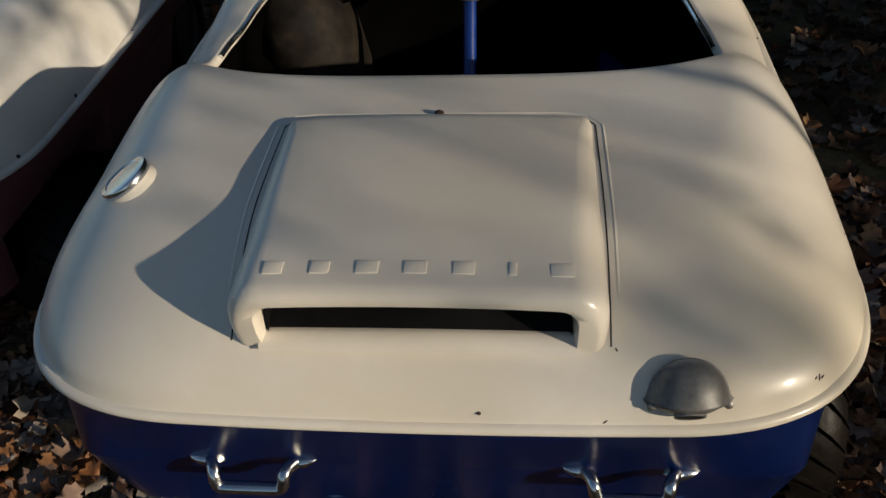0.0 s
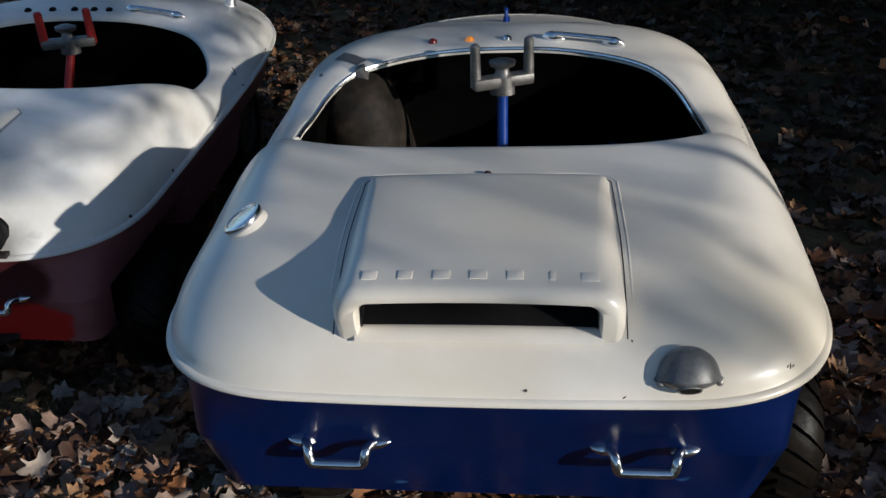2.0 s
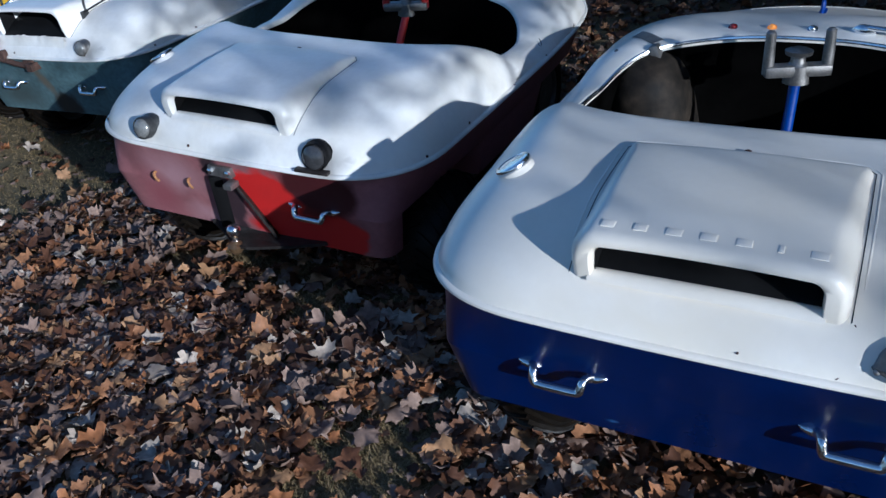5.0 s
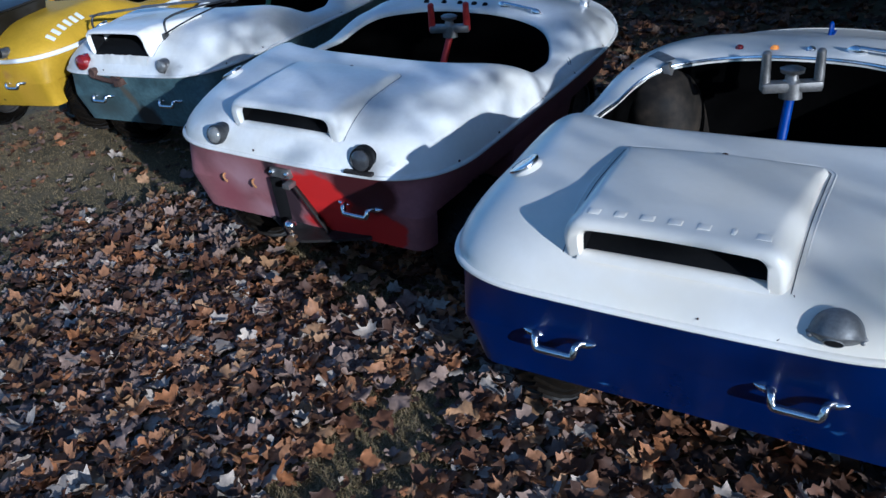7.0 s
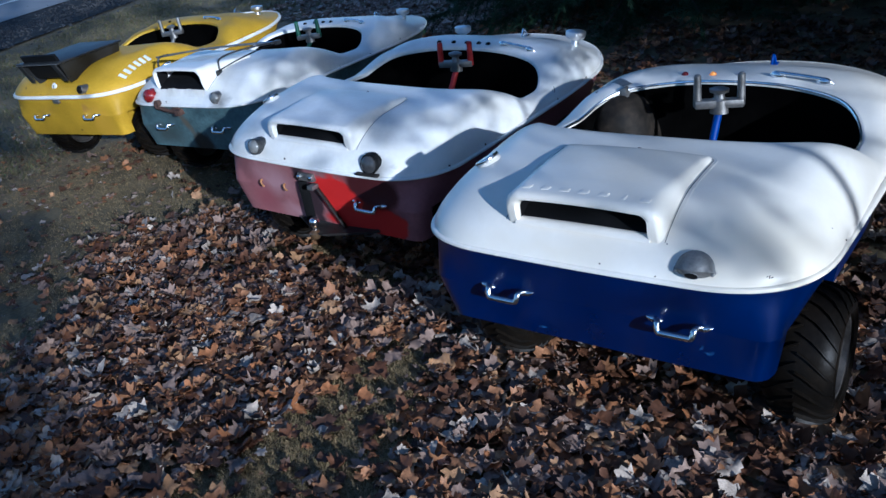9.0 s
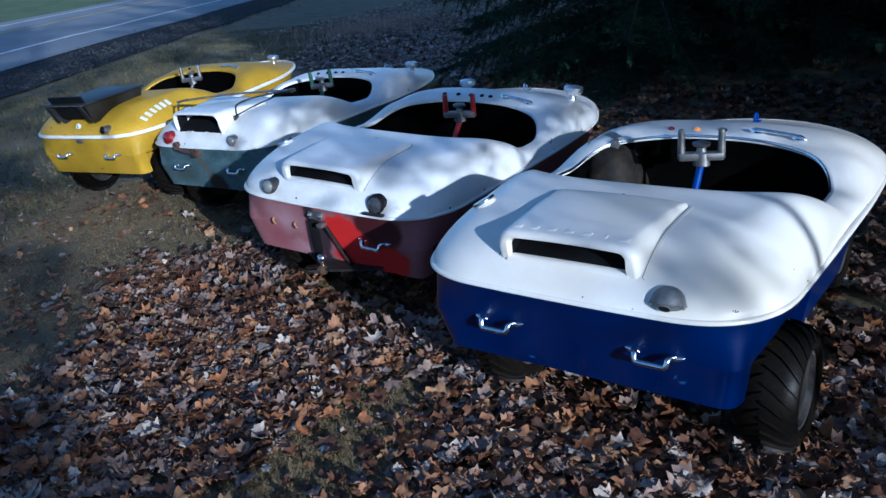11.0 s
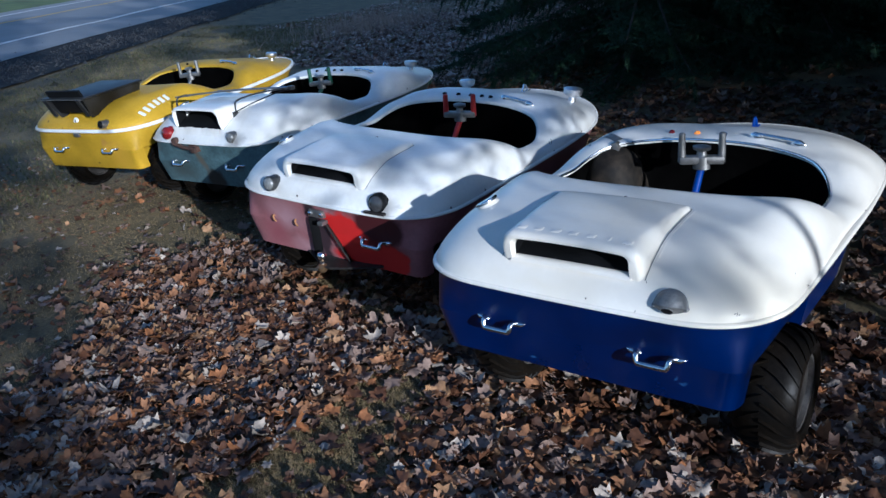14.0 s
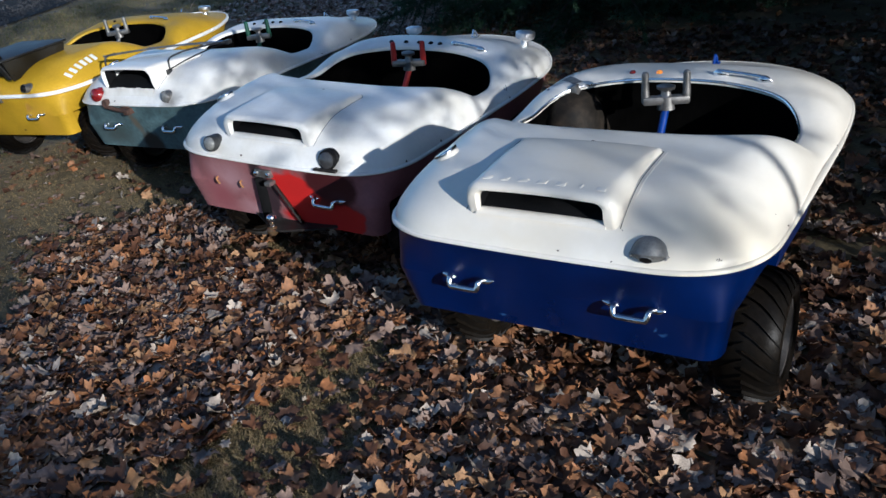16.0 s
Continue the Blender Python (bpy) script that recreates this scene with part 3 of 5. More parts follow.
        for s in (-1, 1):
            part("screw", lathe([(0.008, 0.005), (0.008, 0.009), (0.005, 0.011), (0, 0.011)], 10, mm @ Matrix.Translation((s * 0.066, -0.010, 0.004))), M_STEEL, v)
    for side, lens in (("left", look_of.get("lamp_left")), ("right", look_of.get("lamp_right"))):
        if lens:
            x = (-0.345 if side == "left" else 0.405)
            y = 0.078
            bodym, r, lensm, depth = lens
            bg, lg = round_lamp(r, depth)
            mm = facing(on_deck(x, y, -0.012), (0.0, -1, 0.22))
            lamp = part("stern_lamp", moved(bg, mm), bodym, b, "round stern lamp")
            part("lens", moved(lg, mm), lensm, lamp)
    # instruments on the coaming
    for x, mat_, r in look_of["dash"]:
        y = 1.818 - 0.2 * x * x
        mm = facing(on_deck(x, y), (deck_normal(x, y) + Vector((0, -0.35, 0))).normalized())
        part("indicator", lathe([(r * 1.4, -0.004), (r * 1.4, 0.003), (r, 0.004), (r * 0.9, 0.01), (r * 0.5, 0.014), (0, 0.015)], 18, mm), mat_, b)
    g0, g1 = on_deck(0.197, 1.812, 0.0), on_deck(0.387, 1.768, 0.0)
    along = (g1 - g0).normalized()
    gup = (deck_normal(0.29, 1.79) + Vector((0, -0.2, 0))).normalized()
    side = gup.cross(along).normalized()
    gm = Matrix((along, side, along.cross(side))).transposed().to_4x4()
    g = part("grab_handle", tube([g0.lerp(g1, 0.0) + gup * 0.022, g0.lerp(g1, 0.5) + gup * 0.023, g1 + gup * 0.022], 0.0095, 12), M_CHROME, b, "straight chrome grab handle")
    for p, ang in ((g0 - along * 0.012, 0), (g1 + along * 0.012, 0)):
        mm = gm.copy()
        mm.translation = p
        part("foot", shell_foot(0.088, 0.042, 0.032, mm), M_CHROME, g)
    # bow fin
    fin = [Vector((0.0, 2.40, deck_z(0, 2.40) - 0.004)), Vector((0, 2.42, deck_z(0, 2.42) + 0.025)), Vector((0, 2.435, deck_z(0, 2.42) + 0.05)), Vector((0, 2.46, deck_z(0, 2.46) + 0.045)), Vector((0, 2.495, deck_z(0, 2.495) - 0.004))]
    part("bow_fitting", join(tube(smooth_path(fin, 4), 0.008, 8), slab(0.03, 0.12, 0.008, 0.003, Matrix.Translation((0, 2.45, deck_z(0, 2.45) - 0.002)))), look_of["fin"], b)
    if "mushrooms" in look_of:
        for x, y, size in look_of["mushrooms"]:
            mm = facing(on_deck(x, y), deck_normal(x, y) * 0.4 + Vector((0, 0, 0.6))) @ Matrix.Scale(size, 4)
            part("bow_lamp", lathe([(0.03, -0.03), (0.022, 0.006), (0.022, 0.026), (0.040, 0.034), (0.054, 0.044), (0.058, 0.058), (0.058, 0.076), (0.05, 0.083), (0, 0.087)], 28, mm), M_LAMP, b, "round chrome bow lamp")
    # steering bar
    steering(b, grips, column)
    # chrome edging along the front of the opening
    if "trim" in look_of:
        edge = [ray_point(r, r[3] - 0.012, deck_z(CENTRE[0] + r[0] * r[3], CENTRE[1] + r[1] * r[3]) - 0.006) for r in RAYS[len(RAYS) * 3 // 4:] + RAYS[:len(RAYS) * 3 // 4] if r[1] > -0.12]
        part("edge_trim", tube(edge, 0.0065, 6), M_CHROME, b, "bright metal edging")
    # wheels
    if not WHEEL:
        tyre, rim, lug = wheel_geometry()
        for key, geo, mt in (("tyre", tyre, M_RUBBER), ("rim", rim, M_RIM), ("lug", lug, M_RUBBER)):
            ob = mesh_ob(key, *geo, mt, sharp=30)
            WHEEL[key] = ob.data
            bpy.data.objects.remove(ob)
    for y in (0.47, 1.92):
        for x in ((-0.47, 0.675) if y < 1 else (-0.50, 0.50)):
            w = tagged(new("wheel", WHEEL["tyre"]), "muddy black lugged tyre")
            w.parent = b
            w.matrix_basis = Matrix.Translation((x, y, 0.243)) @ Matrix.Rotation(0.3 * x + y, 4, "X")
            new("rim", WHEEL["rim"]).parent = w
            for k in range(48):
                lug = new("lug", WHEEL["lug"])
                lug.parent = w
                lug.matrix_basis = Matrix.Rotation(2 * math.pi * k / 48, 4, "X") @ Matrix.Diagonal((1 if k % 2 else -1, 1, 1, 1))
    return b


def steering(b, grips, column):
    hub = Vector((0.01, 1.51, 0.782))
    a, c = Vector((-0.078, 1.476, 0.792)), Vector((0.098, 1.543, 0.792))
    along = (c - a).normalized()
    yoke = slab(0.215, 0.055, 0.04, 0.012, Matrix.Translation(hub - Vector((0, 0, 0.015))) @ Matrix.Rotation(math.atan2(along.y, along.x), 4, "Z"))
    post = lathe([(0.034, -0.04), (0.03, 0.02), (0.02, 0.03), (0.018, 0.05), (0.034, 0.058), (0.036, 0.072), (0.02, 0.08), (0, 0.08)], 18, Matrix.Translation(hub) @ Matrix.Diagonal((1.25, 1, 1, 1)))
    s = part("steering_yoke", join(yoke, post), M_STEEL, b, "cast metal steering yoke")
    for p in (a, c):
        part("grip", tube([p + Vector((0, 0, -0.015)), p + Vector((0, 0, 0.05)), p + Vector((0, 0.0, 0.125)), p + Vector((0, 0, 0.132))], [0.019, 0.018, 0.0165, 0.010], 14), grips, s)
    part("column", tube([hub + Vector((0, 0, -0.03)), Vector((0.012, 1.26, 0.42))], 0.018, 14), column, s)


def box_scoop(b):
    """A black box bolted over the hatch opening, with its mouth to the stern."""
    prof = [(0.075, 0.775), (0.0, 0.945), (0.62, 0.938), (0.62, 0.82)]
    v = []
    for x, narrow in ((-0.19, 0.05), (0.32, -0.05)):
        v += [(x + (narrow if z < 0.85 else 0), y, z) for y, z in prof]
    f = [(0, 1, 2, 3), (4, 7, 6, 5), (2, 3, 7, 6)]
    w = [(0.065 + (x - 0.065) * 0.94, y + (0.004 if y < 0.11 else -0.02), z) for x, y, z in v]
    box = part("scoop_box", join((v, f), (w, f)), M_BOX, b, "black box-shaped air scoop", smooth=False)
    tilt = math.atan2(-0.007, 0.62)
    lid = part("lid", slab(0.55, 0.66, 0.016, 0.003, Matrix.Translation((0.065, 0.305, 0.9495)) @ Matrix.Rotation(tilt, 4, "X")), M_BOX, box, "scuffed flat lid")
    part("worn_edge", slab(0.548, 0.004, 0.006, 0.001, Matrix.Translation((0.065, -0.0265, 0.9535))), M_STEEL, lid)
    part("scratch", slab(0.012, 0.26, 0.0016, 0.0005, Matrix.Translation((0.08, 0.36, 0.9572)) @ Matrix.Rotation(tilt, 4, "X") @ Matrix.Rotation(radians(-24), 4, "Z")), M_LINE, lid)
    for x in (-0.15, 0.28):
        part("mouth_cheek", slab(0.05, 0.014, 0.17, 0.003, Matrix.Translation((x, 0.035, 0.80)) @ Matrix.Rotation(radians(23), 4, "X")), M_BOX, box)
    # Added black panel that keeps the box's mouth dark.
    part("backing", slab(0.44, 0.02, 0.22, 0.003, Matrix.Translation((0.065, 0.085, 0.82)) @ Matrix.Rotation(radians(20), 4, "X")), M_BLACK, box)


def gunwale_screws(b, count=14, r=0.006):
    for k in range(count):
        ray = RAYS[(k * len(RAYS)) // count + 5]
        p = ray_point(ray, ray[2] - 0.012, 0)
        p.z = deck_z(p.x, p.y)
        part("screw", lathe([(r, -0.003), (r, 0.002), (r / 2, 0.0035), (0, 0.0035)], 8, facing(p, deck_normal(p.x, p.y))), M_RUST, b)


def red_fittings(b):
    y = stern_y
    br = part("tow_bracket", join(slab(0.105, 0.034, 0.045, 0.006, Matrix.Translation((-0.02, y(0.58) - 0.012, 0.575))), slab(0.038, 0.05, 0.022, 0.004, Matrix.Translation((0.03, y(0.56) - 0.04, 0.545)))), M_STEEL, b, "worn steel bracket")
    for x in (-0.06, 0.02):
        part("bolt", lathe([(0.012, -0.003), (0.012, 0.008), (0.006, 0.012), (0, 0.012)], 6, facing((x, y(0.585) - 0.028, 0.598), (0, -1, 0))), M_CHROME, br)
    for x0, x1, w, mt in ((-0.065, -0.11, 0.055, M_BLACK), (0.012, 0.125, 0.034, M_IRON)):
        d = Vector((x1 - x0, y(0.3) - y(0.56), -0.26))
        m = Matrix.Translation((x0, y(0.56) - 0.008, 0.56)) @ d.to_track_quat("Z", "Y").to_matrix().to_4x4()
        part("strut", slab(w, 0.012, d.length, 0.003, m), mt, b, "flat steel strut")
    v = [(-0.19, y(0.3) - 0.012, 0.30), (-0.12, y(0.3) - 0.03, 0.265), (-0.03, y(0.3) - 0.10, 0.27), (0.04, y(0.3) - 0.10, 0.272), (0.20, y(0.3) - 0.05, 0.285), (0.36, y(0.3) - 0.012, 0.31), (0.30, y(0.3) + 0.03, 0.31), (-0.15, y(0.3) + 0.03, 0.30)]
    n = len(v)
    plate = (v + [(p[0], p[1], p[2] + 0.012) for p in v], [tuple(reversed(range(n))), tuple(range(n, 2 * n))] + [(i, (i + 1) % n, n + (i + 1) % n, n + i) for i in range(n)])
    tp = part("tow_plate", plate, M_IRON, b, "dark steel tow plate", smooth=False)
    part("tow_ball", lathe([(0.018, -0.03), (0.014, 0.0), (0.022, 0.012), (0.028, 0.03), (0.026, 0.045), (0.015, 0.057), (0, 0.06)], 20, Matrix.Translation((-0.03, y(0.3) - 0.075, 0.30))), M_CHROME, tp, "chrome tow ball")
    part("coupler", lathe([(0.0, -0.03), (0.02, -0.028), (0.031, -0.012), (0.033, 0.004), (0.02, 0.016), (0, 0.018)], 20, Matrix.Translation((-0.022, y(0.3) - 0.09, 0.272))), M_BRASS, tp, "brownish metal coupler")
    part("lamp_base", slab(0.13, 0.04, 0.012, 0.003, Matrix.Translation((0.40, 0.05, 0.668)) @ Matrix.Rotation(radians(3), 4, "Z")), M_IRON, b)
    for pts in ([(0.60, 0.90, 0.71), (0.63, 0.87, 0.735), (0.69, 0.82, 0.71), (0.735, 0.76, 0.672)], [(0.60, 0.91, 0.71), (0.645, 0.86, 0.725), (0.70, 0.80, 0.695), (0.73, 0.755, 0.672)],
                [(0.67, 1.50, 0.70), (0.70, 1.46, 0.72), (0.745, 1.40, 0.70), (0.735, 1.30, 0.672)], [(0.66, 1.49, 0.70), (0.71, 1.43, 0.712), (0.75, 1.36, 0.69), (0.72, 1.28, 0.675)]):
        part("wire", tube(smooth_path(pts, 5), 0.0022, 5), M_BLACK, b, "thin black loose wire")


def white_fittings(b):
    y = stern_y
    rg = random.Random(9)
    top, mid, low = [], [], []
    for k in range(31):
        x = -0.27 + 0.54 * k / 30
        yy = 0.098 + 0.004 * rg.uniform(-1, 1)
        dip = 0.034 + 0.006 * math.sin(k * 0.55 + 1) + 0.006 * rg.random()
        top.append(on_deck(x, yy, dip))
        low.append(on_deck(x, 0.062, -0.003))
        mid.append(on_deck(x, 0.082, 0.011))
    back = [p + Vector((0, 0.014, -0.03)) for p in top]
    part("torn_lip", loft([low, mid, top, back], False), M_WHITE_WORN, b, "ragged broken fibreglass lip", sharp=50)
    part("rusty_socket", lathe([(0.034, -0.01), (0.034, 0.03), (0.026, 0.036), (0.012, 0.03), (0, 0.03)], 20, facing((-0.235, y(0.66) - 0.004, 0.665), (0, -1, 0.1))), M_RUST, b, "rusted round socket")
    part("tow_arm", tube([(-0.235, y(0.64) - 0.03, 0.645), (-0.15, y(0.62) - 0.03, 0.625), (-0.04, y(0.6) - 0.035, 0.612)], 0.016, 8), M_RUST, b, "rusted tow arm")
    part("tow_bracket", join(slab(0.08, 0.04, 0.045, 0.006, Matrix.Translation((-0.05, y(0.6) - 0.012, 0.60))), slab(0.05, 0.07, 0.045, 0.006, Matrix.Translation((-0.01, y(0.6) - 0.03, 0.59)))), M_RUST, b, "rusted steel bracket")
    rack = part("rack_rod", tube(smooth_path([(-0.60, 0.40, 0.925), (-0.2, 0.53, 0.945), (0.15, 0.64, 0.945), (0.39, 0.76, 0.925)], 4), 0.0075, 8), M_STEEL, b, "bent metal rod rack")
    part("rod", tube([(-0.58, 0.46, 0.925), (-0.15, 0.60, 0.94), (0.40, 0.78, 0.925)], 0.006, 8), M_STEEL, rack)
    part("rod", tube([(-0.30, 0.60, 0.93), (0.05, 0.68, 0.935), (0.40, 0.80, 0.925)], 0.008, 8), M_CHROME, rack)
    part("rod", tube(smooth_path([(-0.52, 0.38, 0.80), (-0.56, 0.37, 0.86), (-0.57, 0.40, 0.92), (-0.50, 0.44, 0.935)], 4), 0.008, 8), M_GUNMETAL, rack)
    part("rod", tube(smooth_path([(0.29, 0.27, 0.82), (0.285, 0.27, 0.89), (0.27, 0.32, 0.935), (0.30, 0.50, 0.945), (0.39, 0.76, 0.93)], 5), 0.007, 8), M_GUNMETAL, rack)
    part("clamp", slab(0.03, 0.045, 0.05, 0.006, Matrix.Translation((0.29, 0.25, 0.815))), M_GUNMETAL, rack)
    part("clamp", slab(0.05, 0.05, 0.03, 0.006, Matrix.Translation((0.395, 0.775, 0.91))), M_GUNMETAL, rack)
    part("cable", tube(smooth_path([(0.30, 0.24, 0.86), (0.36, 0.40, 0.90), (0.39, 0.60, 0.92), (0.40, 0.76, 0.92)], 5), 0.005, 6), M_BLACK, b, "black cable")


def yellow_fittings(b):
    y = stern_y
    m = facing(on_deck(0.02, 0.085, 0.001), (0, -1, 0.35))
    bd = part("badge", lathe([(0.032, -0.004), (0.032, 0.003), (0.028, 0.005), (0, 0.005)], 24, m), M_WHITE_WORN, b, "round white badge")
    part("mark", slab(0.008, 0.026, 0.002, 0.0005, m @ Matrix.Translation((0, 0, 0.0052))), M_BLACK, bd)
    part("cleat", slab(0.075, 0.03, 0.035, 0.006, Matrix.Translation((0.02, y(0.62) - 0.01, 0.605))), M_STEEL, b, "dull metal cleat")
    for k in range(6):
        yy, xx = 0.27 + 0.058 * k, 0.662 + 0.002 * k
        n = deck_normal(xx, yy)
        up_ = (Vector((-1, 0, 0)) - n * n.dot(Vector((-1, 0, 0)))).normalized()
        m = Matrix.Translation(on_deck(xx, yy, 0.001)) @ Matrix((n.cross(up_).cross(n).cross(n), up_, n)).transposed().to_4x4()
        part("white_bar", slab((0.03, 0.034, 0.03, 0.034, 0.036, 0.034)[k], 0.068, 0.002, 0.0008, m), M_LINE, b, "painted white bar")


BLUE_POSE = pose(0.0, 0, 0.02, 0, 1.7, 0)
RED_POSE = pose(-1.85, 0.62, 0.028, 1.2, 4.4, 1.6)
WHITE_POSE = pose(-3.957, 1.537, 0.025, 1.7, -0.1, 0.0)
YELLOW_POSE = pose(-5.53, 1.495, 0.075, 3.3, -0.1, 5.9)

blue_boat = build_boat("boat", "cream-white and deep blue fibreglass boat on fat tyres", BLUE_POSE, M_WHITE, M_BLUE, M_WHITE, M_STEEL, M_BLUE_TUBE,
                       {"emboss": 1, "cap": 1, "vent": 1, "trim": 1, "fin": M_BLUE_TUBE,
                        "dash": [(-0.255, M_RED_LENS, 0.012), (-0.119, M_AMBER_LENS, 0.012), (0.018, M_CHROME, 0.013)]})
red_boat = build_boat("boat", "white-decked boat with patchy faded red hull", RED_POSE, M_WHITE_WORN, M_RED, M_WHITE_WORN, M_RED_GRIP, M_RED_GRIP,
                      {"cap": 1, "one_handle": 1, "fin": M_CHROME, "lamp_left": (M_GUNMETAL, 0.043, M_GREY_LENS, 0.05), "lamp_right": (M_BLACK, 0.052, M_DARK_LENS, 0.028),
                       "mushrooms": [(0.51, 2.19, 1.15), (-0.46, 2.36, 1.05)],
                       "dash": [(x, M_BLACK, 0.012) for x in (-0.30, -0.19, -0.09, 0.0, 0.07)]})
white_boat = build_boat("boat", "white-decked boat with weathered grey-teal hull", WHITE_POSE, M_WHITE_WORN, M_TEAL, M_WHITE_WORN, M_GREEN_GRIP, M_GREEN_GRIP,
                        {"cap": 1, "torn": 1, "fin": M_CHROME, "lamp_left": (M_RED_LENS, 0.05, M_RED_LENS, 0.045), "lamp_right": (M_STEEL, 0.042, M_GREY_LENS, 0.03),
                         "mushrooms": [(0.51, 2.19, 1.0)],
                         "dash": [(x, M_BLACK, 0.012) for x in (-0.30, -0.19, -0.09, 0.0)]})
yellow_boat = build_boat("boat", "faded yellow boat with black box scoop", YELLOW_POSE, M_YELLOW, M_YELLOW, M_WHITE_WORN, M_STEEL, M_STEEL,
                         {"box": 1, "rail": 1.7, "fin": M_CHROME, "lamp_right": (M_STEEL, 0.035, M_BLACK, 0.06), "mushrooms": [(0.51, 2.19, 1.0)],
                          "dash": [(x, M_BLACK, 0.012) for x in (-0.30, -0.19)]})

for boat_ in (blue_boat, red_boat, white_boat, yellow_boat):
    gunwale_screws(boat_, *((7, 0.0028) if boat_ is blue_boat else (16, 0.0055)))
red_fittings(red_boat)
white_fittings(white_boat)
yellow_fittings(yellow_boat)
for x, yy, ln, turn in ((0.606, 0.124, 0.004, 30), (0.612, 0.127, 0.007, 70), (0.618, 0.130, 0.005, 20), (-0.45, 0.052, 0.004, 10), (0.285, 0.046, 0.0055, 40), (0.72, 0.42, 0.0035, 90), (0.3, 0.112, 0.004, 120)):
    m_ = facing(on_deck(x, yy, -0.0006), deck_normal(x, yy), turn) @ Matrix.Diagonal((ln, 0.0018, 1, 1))
    part("chip", lathe([(1.0, 0.0), (0.7, 0.0012), (0, 0.0014)], 7, m_), M_RUST, blue_boat)
# Thin grey strip lying just above the coaming.
grey_band = [[on_deck(-0.498 - 0.10 * k / 9 + 0.016 * s_, 1.668 + 0.075 * k / 9 + 0.021 * s_, 0.0022) for k in range(10)] for s_ in (-1, -0.5, 0, 0.5, 1)]
part("tape_strip", loft(grey_band, False), M_VENT, blue_boat, "thin grey strip over the coaming")

tank = thing("fuel_tank", "rounded dull grey-brown tank standing in dark cockpit", "tank", m=BLUE_POSE @ Matrix.Translation((-0.475, 1.66, 0.345)) @ Matrix.Scale(1.3, 4) @ Matrix.Rotation(radians(-10), 4, "Y"))
part("tank_body", lathe([(0.08, 0.0), (0.125, 0.012), (0.14, 0.07), (0.138, 0.16), (0.128, 0.24), (0.105, 0.295), (0.07, 0.325), (0.03, 0.335), (0, 0.336)], 28, Matrix.Diagonal((0.92, 1.15, 1, 1))), M_TANK, tank)
for tx in (-0.07, 0.05):
    part("lug", slab(0.028, 0.04, 0.05, 0.008, Matrix.Translation((tx, -0.03, 0.305)) @ Matrix.Rotation(radians(14 if tx < 0 else -10), 4, "Y")), M_STEEL, tank, "pale metal lifting lug")

# ---------------------------------------------------------------- ground, road
ROAD_N, ROAD_T = Vector((0.866, 0.5)), Vector((-0.5, 0.866))


def terrain(x, y):
    q = ROAD_N.x * x + ROAD_N.y * y
    u = -(q + 7.0)
    rise = 0.08 * (math.log1p(math.exp(-abs(u) / 0.8)) * 0.8 + max(u, 0))
    near = math.exp(-((x + 1.5) ** 2 + y * y) / 60)
    return min(rise, 2.6) + (0.018 * noise.noise((x * 1.3, y * 1.3, 0)) + 0.01 * noise.noise((x * 4, y * 4, 3))) * near + 0.05 * noise.noise((x * 0.25, y * 0.25, 7)) * (1 - near)


def axis_steps(lo, hi, far):
    a = list(np.arange(lo, hi + 1e-6, 0.09))
    step, v = 0.12, hi
    while v < far:
        v += step
        a.append(v)
        step *= 1.18
    step, v = 0.12, lo
    while v > -far:
        v -= step
        a.insert(0, v)
        step *= 1.18
    return a


def ground_mesh():
    xs, ys = axis_steps(-8, 4, 900), axis_steps(-3, 6, 900)
    v = [(x, y, terrain(x, y)) for y in ys for x in xs]
    n = len(xs)
    f = [(j * n + i, j * n + i + 1, (j + 1) * n + i + 1, (j + 1) * n + i) for j in range(len(ys) - 1) for i in range(n - 1)]
    return v, f


M_GROUND = material("leafy_earth_and_turf", (0.155, 0.118, 0.055), 0.95, vary=0.5, scale=2.6, fine=45, bump=1.0, tint=(0.08, 0.066, 0.03), speck=1.0)
M_ASPHALT = material("worn_asphalt", (0.21, 0.215, 0.225), 0.75, vary=0.2, scale=0.8, fine=60, bump=0.3)
M_GRAVEL = material("dark_gravel", (0.026, 0.026, 0.027), 0.95, spec=0.15, vary=0.7, scale=5, fine=14, bump=1.0)
M_YLINE = material("yellow_road_paint", (0.55, 0.38, 0.08), 0.7, vary=0.2, scale=4, fine=60)
M_VERGE = material("green_turf", (0.09, 0.13, 0.03), 0.95, vary=0.4, scale=1.2, fine=30, bump=0.6)

ground = tagged(mesh_ob("ground", *ground_mesh(), M_GROUND, sharp=180), "damp earth with moss, thin turf and leaf litter", "ground", kind="structure")


def strip(q0, q1, lift, mat, name, label, cat, wob=0.0, a0=-60, a1=220):
    v, f = [], []
    n = 120
    rng = random.Random(name)
    cols = 6
    for k in range(n + 1):
        a = a0 + (a1 - a0) * (k / n)
        for c in range(cols + 1):
            q = q0 + (q1 - q0) * c / cols
            if c in (0, cols):
                q += wob * rng.uniform(-1, 1)
            x, y = ROAD_N.x * q + ROAD_T.x * a, ROAD_N.y * q + ROAD_T.y * a
            v.append((x, y, terrain(x, y) + lift))
    w = cols + 1
    f = [(k * w + c, k * w + c + 1, (k + 1) * w + c + 1, (k + 1) * w + c) for k in range(n) for c in range(cols)]
    return tagged(mesh_ob(name, v, f, mat, sharp=180), label, cat, kind="structure")


strip(-12.0, -9.8, 0.035, M_GRAVEL, "shoulder", "dark gravel shoulder beside the road", "road shoulder", 0.2)
strip(-19.7, -11.85, 0.05, M_ASPHALT, "road", "grey worn asphalt road", "road", 0.05)
